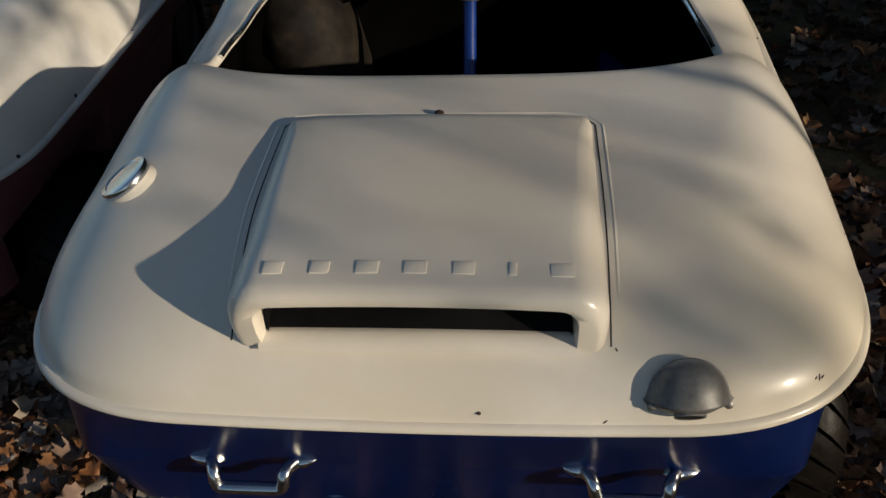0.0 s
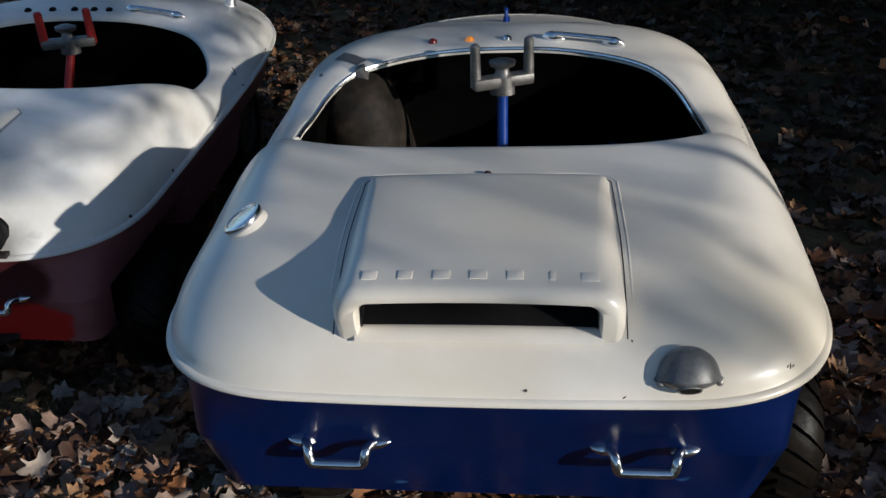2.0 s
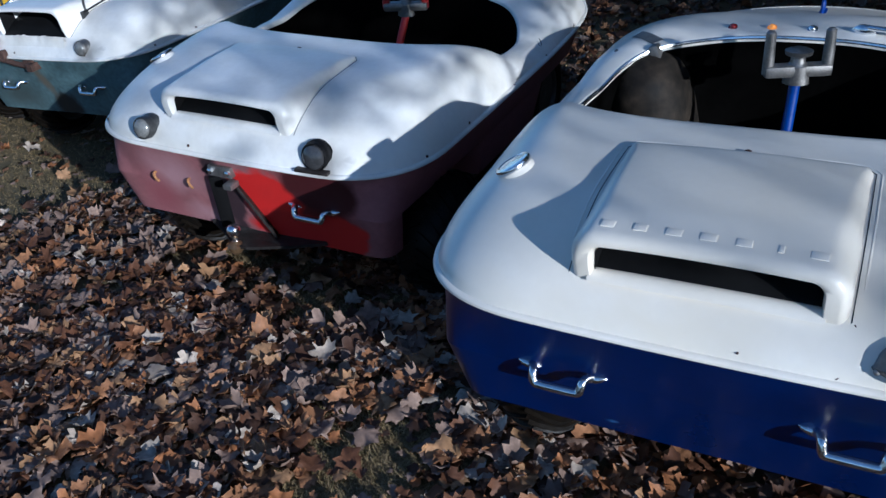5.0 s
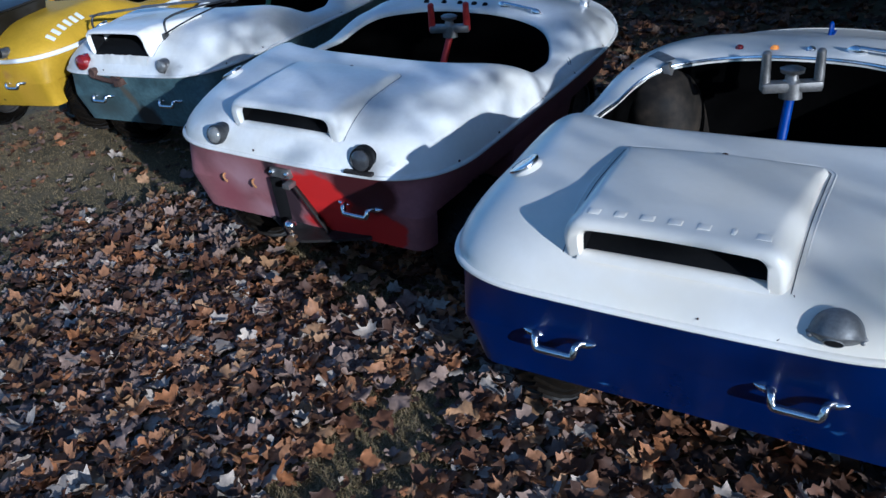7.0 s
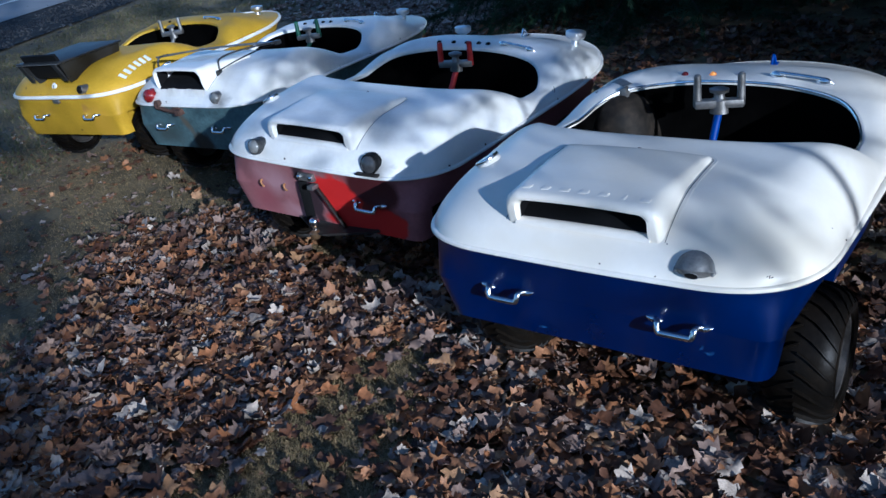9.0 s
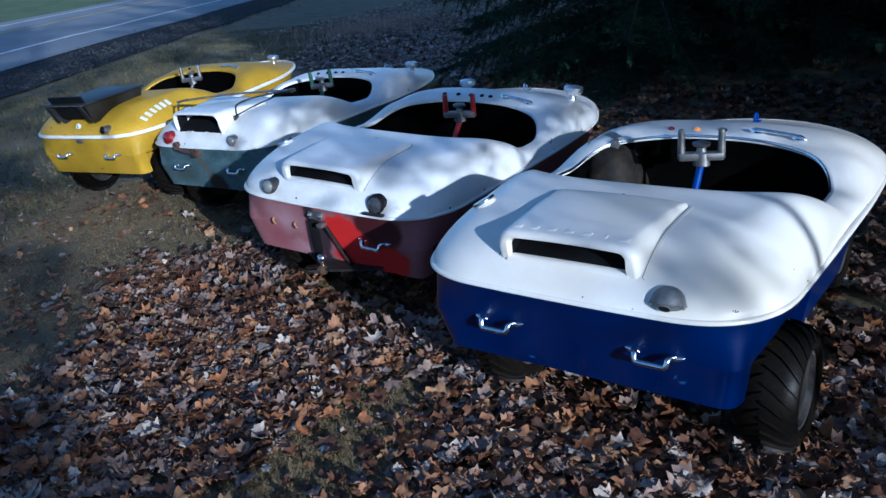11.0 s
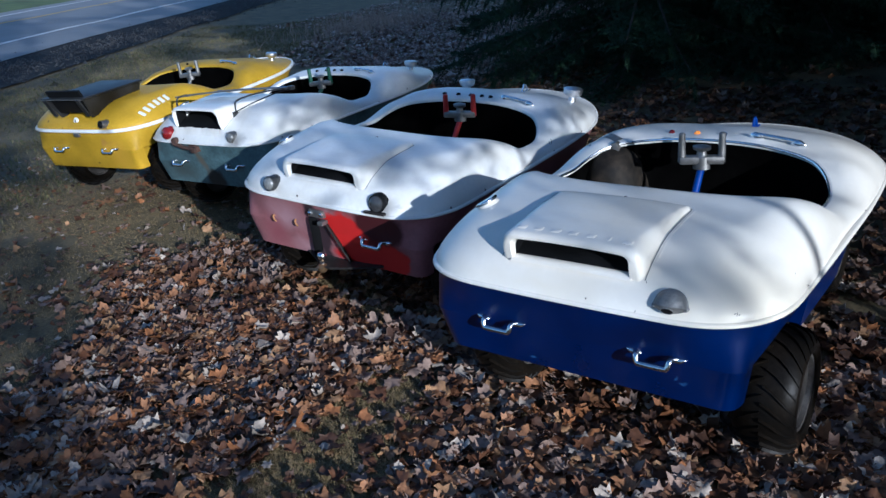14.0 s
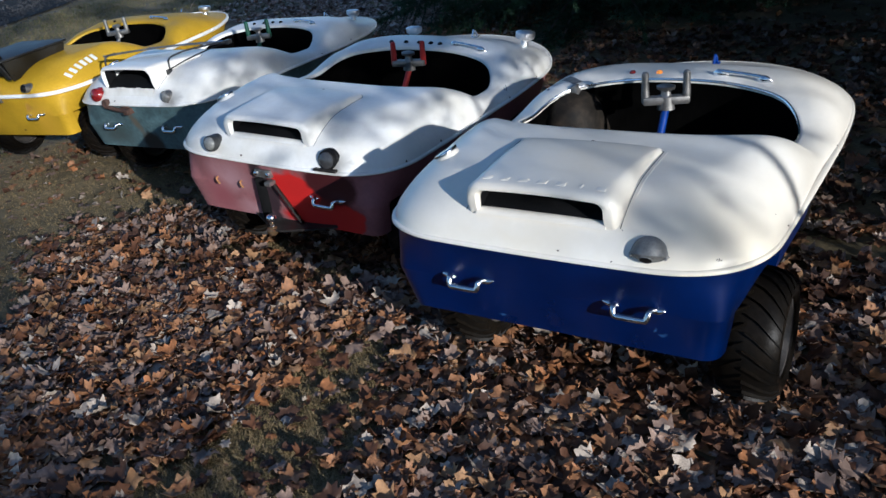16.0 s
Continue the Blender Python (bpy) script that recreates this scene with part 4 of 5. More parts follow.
strip(-13.8, -13.62, 0.056, M_LINE, "edge_line", "white painted edge line", "road marking")
strip(-17.2, -17.05, 0.056, M_YLINE, "centre_line", "faded yellow centre line", "road marking")
strip(-18.9, -18.77, 0.056, M_LINE, "edge_line", "white painted edge line", "road marking")
strip(-70, -19.55, 0.04, M_VERGE, "verge", "green turf beyond the road", "grass verge", 0.3)

# ---------------------------------------------------------------- leaves
M_LEAF = tones(material("dry_maple_leaf", (0.9, 0.9, 0.9), 0.6, vary=0.4, scale=14, fine=60, bump=0.1, per="object", spec=0.28),
               [(0, (0.141, 0.0616, 0.0282)), (0.18, (0.352, 0.172, 0.0766)), (0.34, (0.0854, 0.044, 0.0264)), (0.5, (0.405, 0.233, 0.11)), (0.6, (0.37, 0.158, 0.0572)), (0.67, (0.317, 0.22, 0.167)), (0.9, (0.528, 0.44, 0.352))])
M_LITTER = tones(material("dry_maple_leaves", (0.9, 0.9, 0.9), 0.6, vary=0.4, scale=14, fine=60, bump=0.1, per="island", spec=0.28),
                 [(0, (0.141, 0.0616, 0.0282)), (0.18, (0.352, 0.172, 0.0766)), (0.34, (0.0854, 0.044, 0.0264)), (0.5, (0.405, 0.233, 0.11)), (0.6, (0.37, 0.158, 0.0572)), (0.67, (0.317, 0.22, 0.167)), (0.9, (0.528, 0.44, 0.352))])
# Bleached slope leaves, tones also raised to replace light the spruce blocks.
M_PALE = tones(material("bleached_lightened_leaves", (0.9, 0.9, 0.9), 0.6, vary=0.4, scale=14, fine=60, bump=0.1, per="island", spec=0.28),
               [(0, (0.24, 0.15, 0.11)), (0.2, (0.5, 0.35, 0.27)), (0.4, (0.36, 0.25, 0.2)), (0.55, (0.62, 0.47, 0.39)), (0.75, (0.3, 0.26, 0.15)), (0.85, (0.78, 0.66, 0.58))])
# Wet leaves, litter tones scaled down: the wood's shade is in the colour.
M_WET_SHADE = tones(material("wet_shade_leaves", (0.9, 0.9, 0.9), 0.55, vary=0.4, scale=14, fine=60, bump=0.1, per="island", spec=0.2),
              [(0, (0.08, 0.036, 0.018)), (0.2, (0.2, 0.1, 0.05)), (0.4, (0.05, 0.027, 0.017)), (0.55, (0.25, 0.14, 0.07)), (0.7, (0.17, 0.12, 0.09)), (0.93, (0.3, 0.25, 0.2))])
LEAF_RIM = [(0.0, -0.34), (0.18, -0.38), (0.44, -0.45), (0.43, -0.21), (0.70, -0.13), (0.60, 0.09), (0.62, 0.28), (0.40, 0.27), (0.32, 0.47), (0.17, 0.47), (0.0, 0.72)]
LEAF_OUT = LEAF_RIM + [(-x, y) for x, y in LEAF_RIM[-2:0:-1]]


def leaf_shape(rng):
    """A curled maple leaf of unit size: the blade's middle, a mid ring and its lobed rim."""
    curl, fold, twist = rng.uniform(-0.8, 0.9), rng.uniform(-0.3, 0.55), rng.uniform(-0.8, 0.8)
    lift = lambda x, y: curl * (x * x + y * y) + fold * abs(x) + twist * x * y + 0.07 * math.sin(9 * x + 5 * y) + 0.04 * math.sin(4 * x - 13 * y)  # noqa: E731
    v = [(0, -0.05, lift(0, -0.05))]
    n = len(LEAF_OUT)
    for k in range(n // 2):
        x, y = LEAF_OUT[2 * k]
        r = 0.45 / max(0.45, math.hypot(x, y))
        v.append((x * r, y * r, lift(x * r, y * r) + rng.gauss(0, 0.03)))
    for x, y in LEAF_OUT:
        g = rng.uniform(0.86, 1.06)
        x, y = x * g + rng.gauss(0, 0.03), y * g + rng.gauss(0, 0.03)
        v.append((x, y, lift(x, y) + rng.gauss(0, 0.05)))
    h = n // 2
    f = [(0, 1 + k, 1 + (k + 1) % h) for k in range(h)]
    for k in range(h):
        o, a, b = 1 + h, 1 + k, 1 + (k + 1) % h
        f += [(a, o + 2 * k, o + (2 * k + 1) % n), (a, o + (2 * k + 1) % n, b), (b, o + (2 * k + 1) % n, o + (2 * k + 2) % n)]
    return np.array(v), f


LEAF_RNG = random.Random(11)
LEAF_KINDS = [leaf_shape(LEAF_RNG) for _ in range(24)]


def plain_leaf(kind):
    """A far leaf: the same lobed rim as a fan round the blade's middle."""
    v, _ = kind
    n = len(LEAF_OUT)
    rim = v[1 + n // 2:]
    return np.concatenate([v[:1], rim]), [(0, 1 + k, 1 + (k + 1) % n) for k in range(n)]


FAR_KINDS = [plain_leaf(k) for k in LEAF_KINDS]


BARE = ((-0.88, 0.1, 0.2, 0.24), (-0.88, -0.28, 0.3, 0.28), (-0.78, -0.62, 0.36, 0.32), (-0.82, -0.95, 0.5, 0.4), (-1.05, 0.12, 0.2, 0.14), (-1.6, 0.80, 0.34, 0.2), (-2.15, 0.95, 0.36, 0.16))
DRIFT_Y, DRIFT_X = (-2.2, -1.0, -0.75, -0.2, 0.5, 1.05, 1.3, 1.6), (-2.3, -2.6, -2.72, -3.05, -3.65, -3.75, -3.3, -2.6)


def leaf_chance(x, y):
    """How thickly leaves lie: a drift round the two nearest boats, thinning towards the open turf."""
    edge = float(np.interp(y, DRIFT_Y, DRIFT_X)) + 0.22 * noise.noise((x * 2.3, y * 2.3, 5))
    drift = 1 / (1 + math.exp(-(x - edge) / 0.11))
    if y > 1.5 and x < -1.0:
        drift *= 0.5
    patch = noise.noise((x * 1.1, y * 1.1, 2))
    bare = sum(math.exp(-(((x - cx) / rx) ** 2 + ((y - cy) / ry) ** 2) ** 1.3) for cx, cy, rx, ry in BARE)
    return min(1, max(0.022, drift * (0.95 + 0.4 * patch) * (1 - 0.88 * min(bare, 1))))


def leaf_pose(rng, x, y, s):
    tilt = min(abs(rng.gauss(0, 0.2 if rng.random() < 0.78 else 0.6)), 1.2)
    return Matrix.Translation((x, y, terrain(x, y) + 0.006 + rng.random() * 0.03 + s * 0.12)) @ Matrix.Rotation(rng.uniform(0, 6.28), 4, "Z") @ Matrix.Rotation(tilt, 4, "X") @ Matrix.Rotation(rng.uniform(0, 6.28), 4, "Z") @ Matrix.Scale(s, 4)


def scatter(count, x0, x1, y0, y1, rng, dense=True):
    out = []
    while len(out) < count:
        x, y = rng.uniform(x0, x1), rng.uniform(y0, y1)
        if dense and rng.random() > leaf_chance(x, y):
            continue
        out.append((x, y, rng.choice((0.036, 0.046, 0.055, 0.063, 0.07, 0.078, 0.09))))
    return out


rng = random.Random(3)
spots = scatter(16500, -4.5, 3.0, -2.2, 1.6, rng) + scatter(3000, -8, 5, -2.5, 4, rng) + scatter(4500, -6, 7, 1.6, 12, rng, False) + scatter(6500, -2.5, 5, 1.8, 7, rng, False) + scatter(6000, -9, -3.5, 5.0, 11, rng, False) + [p for p in scatter(13000, -15, -5.0, 8.5, 16, rng, False) if p[0] > -10.2 - 0.6 * (p[1] - 9.5) + (0.06 - p[2]) * 40] + scatter(5000, -17, -5, 14, 25, rng, False)
spots += scatter(3200, -4.0, 4.5, -3.6, -2.1, rng) + scatter(1500, -4.5, 5.5, -5.0, -3.4, rng) + scatter(2200, 2.9, 5.0, -2.5, 2.0, rng) + scatter(900, 4.8, 7.0, -3.0, 2.5, rng)
spots += [(x, y, s * 0.52) for x, y, s in scatter(2600, -8.5, -2.6, -1.9, 4.2, rng, False)] + [(x, y, s * 0.5) for x, y, s in scatter(160, -1.3, -0.1, -0.9, 0.2, rng, False)]
near_box = [s for s in spots if -1.3 < s[0] < 1.3 and -1.25 < s[1] < 0.0]
near_keep = set(map(id, near_box[:300]))


def litter_of(name, label, mat, places):
    """Many leaves as one mesh on the ground."""
    vv, ff, n = [], [], 0
    for s in places:
        kv, kf = rng.choice(LEAF_KINDS if s[0] > -2.2 and s[1] < 1.2 and s[2] > 0.035 else FAR_KINDS)
        mat4 = np.array(leaf_pose(rng, *s))
        vv.append(kv @ mat4[:3, :3].T + mat4[:3, 3])
        ff.append(np.array(kf) + n)
        n += len(kv)
    v, f = np.concatenate(vv), np.concatenate(ff)
    me = bpy.data.meshes.new(name)
    me.vertices.add(len(v))
    me.vertices.foreach_set("co", v.ravel())
    me.loops.add(f.size)
    me.loops.foreach_set("vertex_index", f.ravel())
    me.polygons.add(len(f))
    me.polygons.foreach_set("loop_start", np.arange(0, f.size, 3))
    me.polygons.foreach_set("loop_total", np.full(len(f), 3))
    me.update(calc_edges=True)
    me.polygons.foreach_set("use_smooth", np.ones(len(f), dtype=bool))
    me.materials.append(mat)
    ob = new(name, me)
    ob.parent = ground
    tagged(ob, label, kind="stuff")


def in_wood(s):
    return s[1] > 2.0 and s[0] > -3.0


def on_slope(s):
    return s[0] < -5.0 and s[1] > 7.0


litter_of("leaf_litter", "brown and tan dry maple leaves", M_LITTER, [s for s in spots if id(s) not in near_keep and not on_slope(s) and not in_wood(s)])
litter_of("wet_litter", "wet leaves darkened for the shade under the trees", M_WET_SHADE, [s for s in spots if in_wood(s)])
litter_of("bleached_litter", "pinkish bleached leaves, lightened for the daylight missing there", M_PALE, [s for s in spots if on_slope(s)])
LEAF_MESHES = []
for kv, kf in LEAF_KINDS:
    lm = bpy.data.meshes.new("leaf")
    lm.from_pydata([tuple(p) for p in kv], [], kf)
    lm.polygons.foreach_set("use_smooth", [True] * len(lm.polygons))
    lm.materials.append(M_LEAF)
    LEAF_MESHES.append(lm)
for s in near_box[:300]:
    leaf = new("leaf", rng.choice(LEAF_MESHES))
    leaf.parent = ground
    leaf.matrix_basis = leaf_pose(rng, *s)

# short turf and moss on the barer ground
M_GRASS = tones(material("dry_turf", (0.9, 0.9, 0.9), 0.8, vary=0.3, scale=9, fine=60, bump=0, per="island"),
                [(0, (0.20, 0.145, 0.055)), (0.25, (0.31, 0.22, 0.095)), (0.6, (0.14, 0.115, 0.04)), (0.75, (0.36, 0.265, 0.13))])
gv, gf = [], []
while len(gf) < 260000:
    if rng.random() < 0.87:
        x, y = rng.uniform(-7.5, 0.2), rng.uniform(-2.4, 5)
        tall = 1.0
        if rng.random() < leaf_chance(x, y) * 1.2:
            continue
    else:
        cx, cy = rng.choice(((-0.88, 0.1), (-0.88, -0.3), (-0.8, -0.6), (-1.05, 0.12), (-1.6, 0.8), (-2.15, 0.95), (-0.6, -0.75), (-0.9, -0.95), (2.2, 1.2)))
        x, y = rng.gauss(cx, 0.26), rng.gauss(cy, 0.2)
        tall = 1.15
    if tall == 1.0 and noise.noise((x * 2.1, y * 2.1, 9)) < -0.4:
        continue
    h, a, w = rng.uniform(0.005, 0.017) * tall, rng.uniform(0, 6.28), 0.0024
    lean = rng.uniform(0.8, 3.2) * h
    z = terrain(x, y)
    o = len(gv)
    gv += [(x - w * math.sin(a), y + w * math.cos(a), z - 0.002), (x + w * math.sin(a), y - w * math.cos(a), z - 0.002), (x + lean * math.cos(a), y + lean * math.sin(a), z + h)]
    gf.append((o, o + 1, o + 2))
gm = bpy.data.meshes.new("turf")
gm.from_pydata(gv, [], gf)
gm.materials.append(M_GRASS)
turf = new("turf", gm)
turf.parent = ground
tagged(turf, "short dull olive grass and moss", kind="stuff")

# loose chips on the road's shoulder, and pale dry stalks where the wood begins
cv, cf = [], []
for _ in range(5200):
    q, a = rng.gauss(-10.7, 0.5), rng.uniform(-2, 34)
    x, y = ROAD_N.x * q + ROAD_T.x * a, ROAD_N.y * q + ROAD_T.y * a
    z, r, turn = terrain(x, y) + 0.036, rng.uniform(0.015, 0.055), rng.uniform(0, 6.28)
    o = len(cv)
    cv += [(x + r * rng.uniform(0.7, 1.1) * math.cos(turn + k * 1.57), y + r * rng.uniform(0.7, 1.1) * math.sin(turn + k * 1.57), z - 0.004) for k in range(4)] + [(x + rng.gauss(0, 0.006), y + rng.gauss(0, 0.006), z + r * rng.uniform(0.4, 0.9))]
    cf += [(o, o + 1, o + 4), (o + 1, o + 2, o + 4), (o + 2, o + 3, o + 4), (o + 3, o, o + 4)]
chips = mesh_ob("gravel_chips", cv, cf, material("dark_stone_chips", (0.045, 0.045, 0.047), 0.9, vary=0.6, scale=3, fine=20, bump=0.3), smooth=False)
chips.parent = bpy.data.objects["shoulder"]
tagged(chips, "dark broken stone", kind="stuff")
sv, sf = [], []
for _ in range(1100):
    x, y = rng.gauss(-12.7, 0.9), rng.gauss(14.0, 1.1)
    z, h, a = terrain(x, y), rng.uniform(0.12, 0.4), rng.uniform(0, 6.28)
    lx, ly, w = rng.gauss(0, 0.12), rng.gauss(0, 0.12), 0.006
    o = len(sv)
    sv += [(x - w * math.cos(a), y - w * math.sin(a), z - 0.01), (x + w * math.cos(a), y + w * math.sin(a), z - 0.01), (x + lx * 0.5 + w * math.cos(a), y + ly * 0.5 + w * math.sin(a), z + h * 0.6), (x + lx * 0.5 - w * math.cos(a), y + ly * 0.5 - w * math.sin(a), z + h * 0.6), (x + lx, y + ly, z + h)]
    sf += [(o, o + 1, o + 2, o + 3), (o + 3, o + 2, o + 4)]
stalks = mesh_ob("dry_stalks", sv, sf, material("bleached_dry_stalks", (0.42, 0.33, 0.26), 0.9, vary=0.3, scale=6, fine=60, bump=0), smooth=False)
stalks.parent = ground
tagged(stalks, "pale dry grass stalks", kind="stuff")

# longer rough grass on the bank below the road
rv, rf = [], []
while len(rf) < 60000:
    q, a = rng.uniform(-9.55, -4.6), rng.uniform(-4, 22)
    if noise.noise((q * 0.9, a * 0.9, 4)) + rng.uniform(-0.6, 0.6) < -0.1:
        continue
    x, y = ROAD_N.x * q + ROAD_T.x * a, ROAD_N.y * q + ROAD_T.y * a
    h, t_, w = rng.uniform(0.02, 0.07), rng.uniform(0, 6.28), 0.007
    lean, z = rng.uniform(0.5, 2.0) * h, terrain(x, y)
    o = len(rv)
    rv += [(x - w * math.sin(t_), y + w * math.cos(t_), z - 0.004), (x + w * math.sin(t_), y - w * math.cos(t_), z - 0.004), (x + lean * math.cos(t_), y + lean * math.sin(t_), z + h)]
    rf.append((o, o + 1, o + 2))
rm = bpy.data.meshes.new("rough_grass")
rm.from_pydata(rv, [], rf)
rm.materials.append(tones(material("rough_grass", (0.9, 0.9, 0.9), 0.8, vary=0.3, scale=3, fine=40, bump=0, per="island"), [(0, (0.19, 0.155, 0.065)), (0.3, (0.14, 0.135, 0.045)), (0.6, (0.25, 0.205, 0.10)), (0.85, (0.09, 0.105, 0.03))]))
rough = new("rough_grass", rm)
rough.parent = ground
tagged(rough, "rough tan and olive grass", kind="stuff")

# ---------------------------------------------------------------- trees
M_BARK = material("rough_bark", (0.09, 0.07, 0.055), 0.95, vary=0.5, scale=5, fine=25, bump=0.9)
M_NEEDLE = material("dark_spruce_needles", (0.02, 0.056, 0.021), 0.7, vary=0.5, scale=3, fine=30, bump=0.0)


def spruce(name, label, at, height=9.0, radius=2.6, seed=1, low=0.25, steps=11, per=6, size=1.0):
    rg = random.Random(seed)
    t = thing(name, label, "tree", "dark evergreens", Matrix.Translation(at))
    part("trunk", tube([(0, 0, -0.2), (0.02, 0, height * 0.3), (0, 0.03, height * 0.7), (0, 0, height)], [0.2, 0.16, 0.08, 0.02], 12), M_BARK, t)
    limbs, v, f = [], [], []
    levels = 16
    for lv in range(levels):
        z0 = low + (height - low - 0.4) * (lv / levels) ** 1.15
        rad = radius * (1 - lv / levels) ** 0.8 + 0.25
        n = 14 if lv < 5 else 9 if lv < 9 else 6
        for k in range(n):
            a = 2 * math.pi * (k + rg.random() * 0.8) / n + lv
            ln = rad * rg.uniform(0.75, 1.1)
            d = Vector((math.cos(a), math.sin(a), 0))
            droop = -0.10 * ln if lv < 9 else 0.12 * ln
            pts = [Vector((0, 0, z0 + 0.25)) + d * ln * u + Vector((0, 0, droop * u * u * 2 - 0.18 * ln * u * (1 - u))) for u in (0, 0.25, 0.5, 0.75, 1)]
            limbs.append(tube(pts, [0.03, 0.024, 0.018, 0.012, 0.005], 5))
            side = Vector((-d.y, d.x, 0))
            many = 26 if per > 3 and lv < 7 else 14
            for q in range(many):
                u = 0.15 + 0.85 * q / (many - 1)
                i = min(int(u * 4), 3)
                base = pts[i].lerp(pts[i + 1], u * 4 - i)
                for s in (-1, 0, 1) if many > 20 else (-1, 1):
                    tw = (side * s * rg.uniform(0.7, 1.1) + d * rg.uniform(0.3, 0.9) + Vector((0, 0, rg.uniform(-0.5, 0.05) if s else rg.uniform(-1.6, -0.6)))).normalized()
                    tl = rg.uniform(0.25, 0.5) * (1.1 - 0.5 * u) * min(1.2, ln / 1.6)
                    for g in range(steps):
                        c = base + tw * tl * (g + 0.5) / steps
                        for _ in range(per):
                            nd = (tw * 0.7 + Vector((rg.gauss(0, 1), rg.gauss(0, 1), rg.gauss(0, 1))).normalized()).normalized() * rg.uniform(0.04, 0.08) * size
                            wd = nd.cross(tw).normalized() * 0.007 * size
                            o = len(v)
                            v.extend([c - wd, c + wd, c + nd])
                            f.append((o, o + 1, o + 2))
    part("branching", join(*limbs), M_BARK, t)
    nm = bpy.data.meshes.new("foliage")
    nm.from_pydata([tuple(p) for p in v], [], f)
    nm.materials.append(M_NEEDLE)
    fo = new("foliage", nm)
    fo.parent = t
    return t


tree_a = spruce("spruce", "dark green spruce with boughs low over leaf litter", (-3.25, 8.8, 0), 9, 2.75, 1, 0.25, 9, 5, 1.12)


def by_sun(c, d):
    """A place c metres across the sunlight and d metres towards the sun."""
    return (0.48 * c + 0.877 * d, 0.877 * c - 0.48 * d)


tree_b = spruce("spruce", "dark green spruce placed for backdrop and unseen shade", (0.6, 13.5, 0), 11, 3.6, 2, 0.25, 5, 2, 2.6)
# Those set by_sun are added out of view to block sunlight.
for x, y, r, s in ((5.6, 10.5, 100, 1.2), (2.8, 17.5, 10, 1.3), (-3.5, 17.0, 70, 1.1), (6.3, 3.2, 220, 0.9),
                   (*by_sun(4.4, 8), 250, 0.55), (*by_sun(8.5, 6), 20, 1.1), (*by_sun(9.0, 14), 200, 1.3), (*by_sun(-4.3, 13), 130, 1.05), (*by_sun(-4.05, 17.5), 75, 1.15), (*by_sun(-8.5, 12), 310, 1.1)):
    copy_thing(tree_b, Matrix.Translation((x, y, 0)) @ Matrix.Rotation(radians(r), 4, "Z") @ Matrix.Scale(s, 4))
# Added out of view: high crowns that block sky light behind the boats.
tall_spruce = spruce("spruce", "unseen tall spruce added as shading canopy, bare lower trunk", (4.7, 4.3, 0), 10, 4.0, 3, 2.7, 5, 2, 2.6)
for x, y, r in ((4.2, 8.4, 1.0), (2.1, 5.6, 2.2), (1.0, 9.3, 4.1), (3.6, 4.9, 5.3)):
    copy_thing(tall_spruce, Matrix.Translation((x, y, 0)) @ Matrix.Rotation(r, 4, "Z"))
copy_thing(tree_a, Matrix.Translation((-1.7, 10.6, 0)) @ Matrix.Rotation(2.1, 4, "Z"))


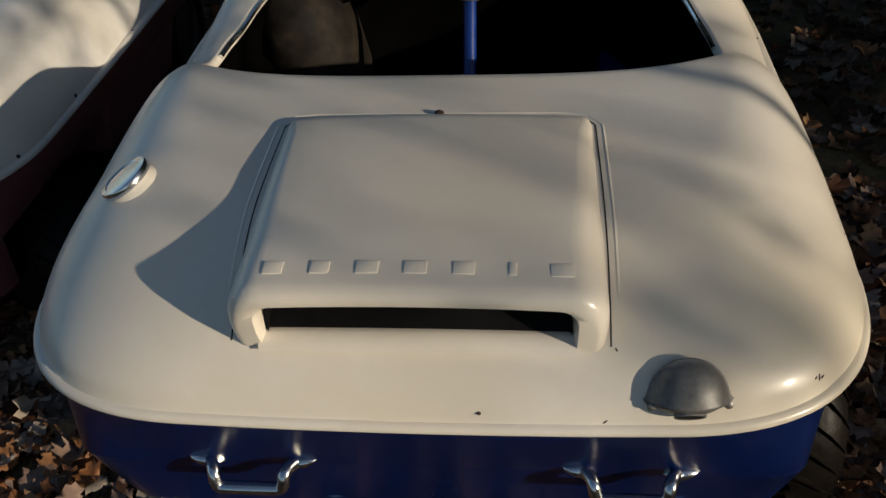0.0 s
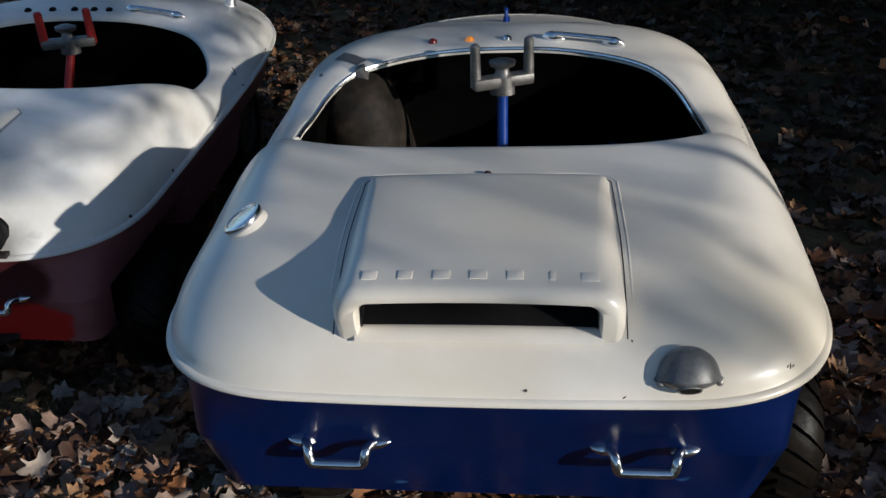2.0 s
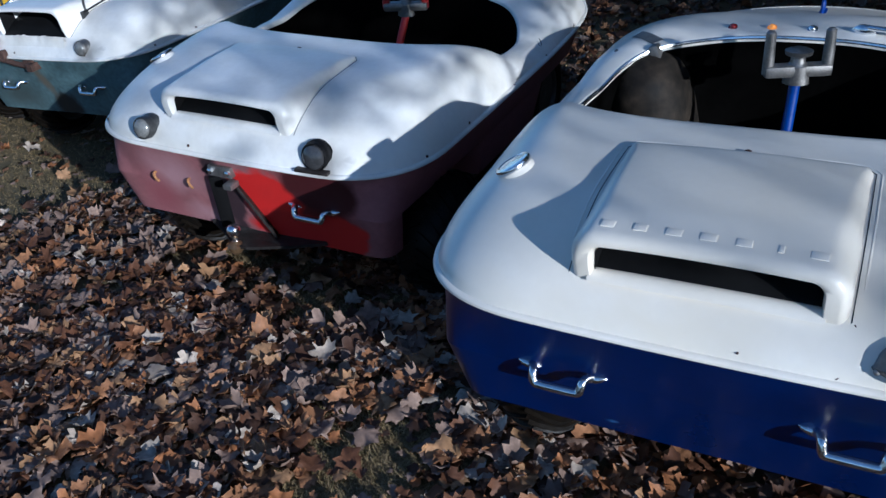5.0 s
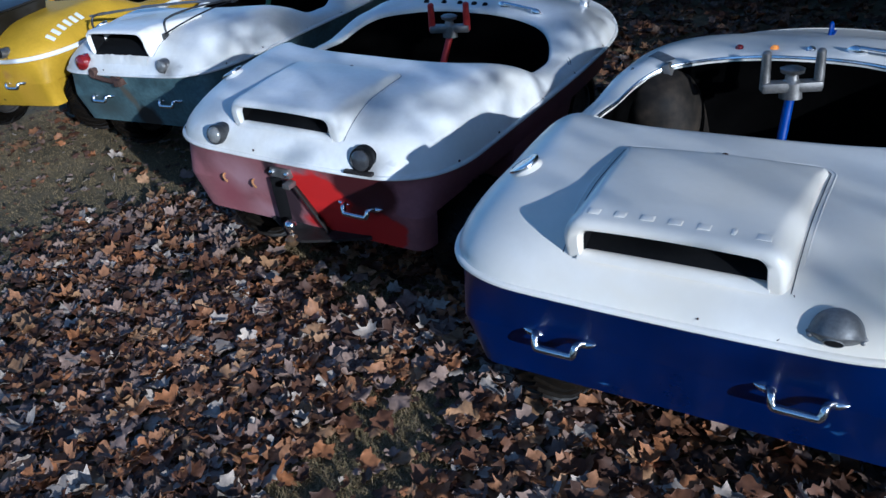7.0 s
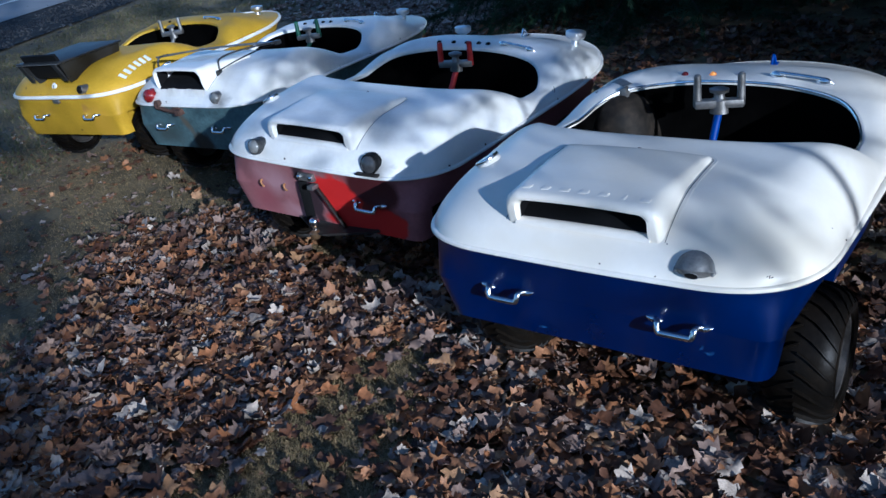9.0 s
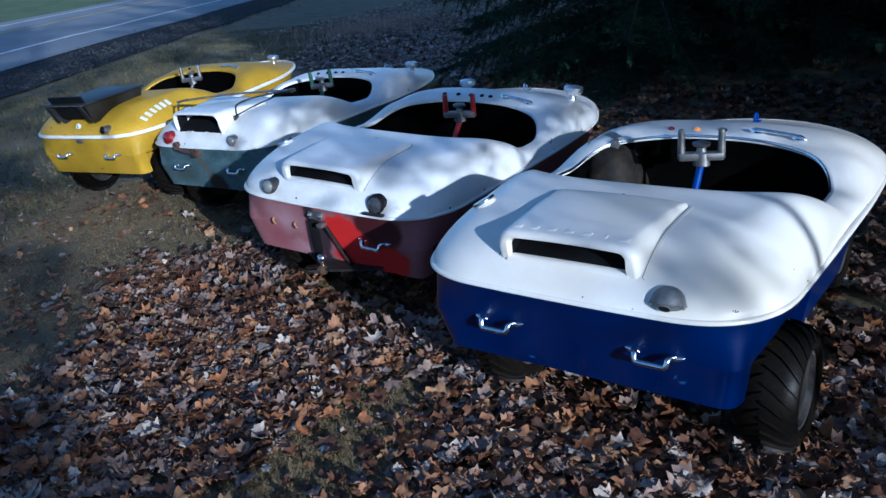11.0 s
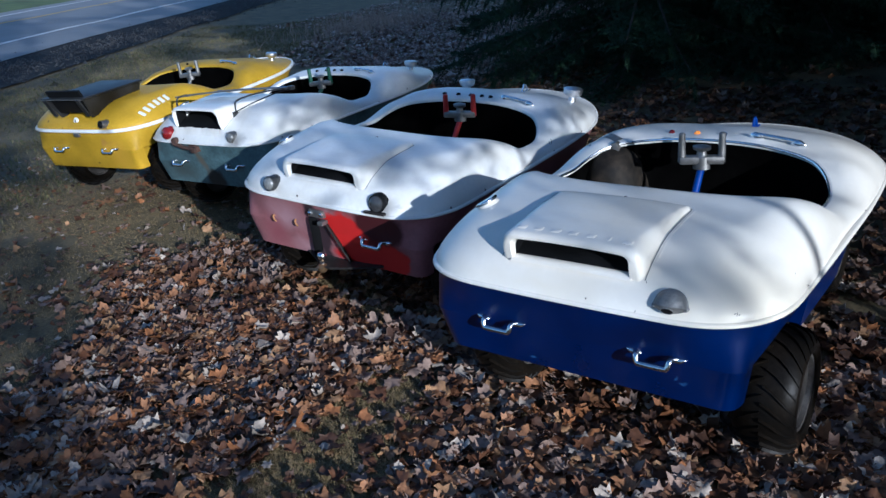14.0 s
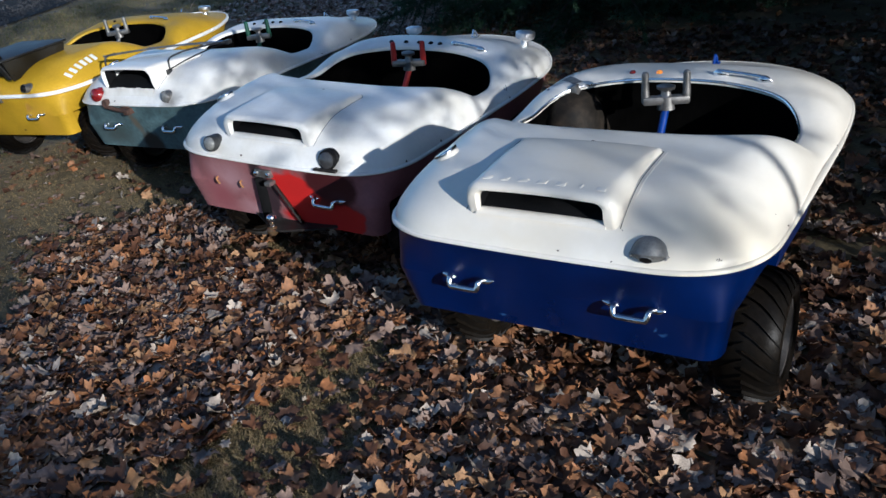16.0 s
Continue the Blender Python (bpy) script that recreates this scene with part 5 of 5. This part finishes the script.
def bare_tree(at, seed, height=11.0, low=4.9, spread=3.9, leaves=9, name="maple", label="unseen tall maple placed for shade, high half-bare crown", group="maples", leaf_size=0.075, limbs=16):
    """A tall hardwood with a high crown of limbs, twigs and clinging leaves."""
    rg = random.Random(seed)
    t = thing(name, label, "tree", group, Matrix.Translation(at))
    part("trunk", tube([(0, 0, -0.2), (0.05, 0.02, 2.0), (-0.04, 0.05, 0.5 * (2.0 + height)), (0, 0, height)] if height > 6 else [(0, 0, -0.1), (0.05, 0, height * 0.5), (0, 0.04, height * 0.8), (0, 0, height)], [0.17, 0.13, 0.09, 0.02] if height > 6 else [0.035, 0.028, 0.018, 0.008], 12), M_BARK, t)
    geo, lv, lf = [], [], []

    def branch(p, d, ln, r, depth, leaves):
        pts = [p]
        for _ in range(4):
            d = (d + Vector((rg.gauss(0, 0.16), rg.gauss(0, 0.16), rg.gauss(0.0, 0.1)))).normalized()
            pts.append(pts[-1] + d * ln / 4)
        geo.append(tube(pts, [r, r * 0.85, r * 0.7, r * 0.55, r * 0.35], 5 if depth else 3, depth > 0))
        if depth == 0:
            for _ in range(leaves):
                c = pts[rg.randint(1, 4)] + Vector((rg.gauss(0, 0.1), rg.gauss(0, 0.1), rg.gauss(-0.02, 0.09)))
                a, b2 = Vector((rg.gauss(0, 1), rg.gauss(0, 1), rg.gauss(0, 1))).normalized() * leaf_size, Vector((rg.gauss(0, 1), rg.gauss(0, 1), rg.gauss(0, 1))).normalized() * leaf_size
                o = len(lv)
                lv.extend([c - a, c + b2, c + a, c - b2])
                lf.append((o, o + 1, o + 2, o + 3))
            return
        for k in range(5):
            i = 1 + (k * 4) // 5
            nd = (d + Vector((rg.gauss(0, 0.6), rg.gauss(0, 0.6), rg.gauss(0.12, 0.3)))).normalized()
            branch(pts[i], nd, ln * rg.uniform(0.4, 0.6), r * 0.45, depth - 1, leaves)

    for k in range(limbs):
        a = 2.4 * k + rg.random()
        u = k / limbs
        z = low + 0.3 + (height - low - 1.0) * u
        branch(Vector((0, 0, z)), Vector((math.cos(a), math.sin(a), 0.12 + 0.4 * u)).normalized(), spread * (1 - 0.45 * u), 0.05 * min(1, spread / 3), 2, leaves // 2 if u < 0.15 else leaves)
    part("branching", join(*geo), M_BARK, t)
    lm = bpy.data.meshes.new("foliage")
    lm.from_pydata([tuple(p) for p in lv], [], lf)
    lm.materials.append(M_LITTER)
    new("foliage", lm).parent = t
    return t


# Maples and saplings added out of view to shade ground and dapple decks.
maple = bare_tree((*by_sun(-3.3, 15), -0.2), 4, leaves=10)
for c, d, turn, z in ((3.4, 15.5, 2.0, 0.0), (-7.5, 16, 4.0, -0.2), (-4.3, 15.5, 5.2, -0.1), (8.1, -0.9, 3.0, -0.6), (5.2, 3.2, 5.0, 0.0)):
    copy_thing(maple, Matrix.Translation((*by_sun(c, d), z)) @ Matrix.Rotation(turn, 4, "Z"))
shrub = bare_tree((*by_sun(-3.0, 10.5), 0), 8, 2.25, 0.5, 2.0, 8, "sapling", "unseen young maple placed for shade, thin twigs and leaves", "saplings")
for c, d, turn, size in ((2.0, 6.0, 0.4, 0.6), (3.3, 3.5, 3.0, 0.45), (-6.0, 11.0, 4.0, 1.0), (0.2, 13.5, 1.0, 1.0)):
    copy_thing(shrub, Matrix.Translation((*by_sun(c, d), -0.1)) @ Matrix.Rotation(turn, 4, "Z") @ Matrix.Scale(size, 4))
bare_tree((*by_sun(0.9, 6.6), 0), 15, 3.7, 2.4, 1.1, 6, "sapling", "unseen slender maple placed for dappling, small leaves", "saplings", 0.034)
bare_tree((*by_sun(0.45, 13), 0), 21, 4.1, 3.3, 0.6, 1, "sapling", "unseen slender maple placed for shadow streaks, few twigs", "saplings", 0.05, 3)
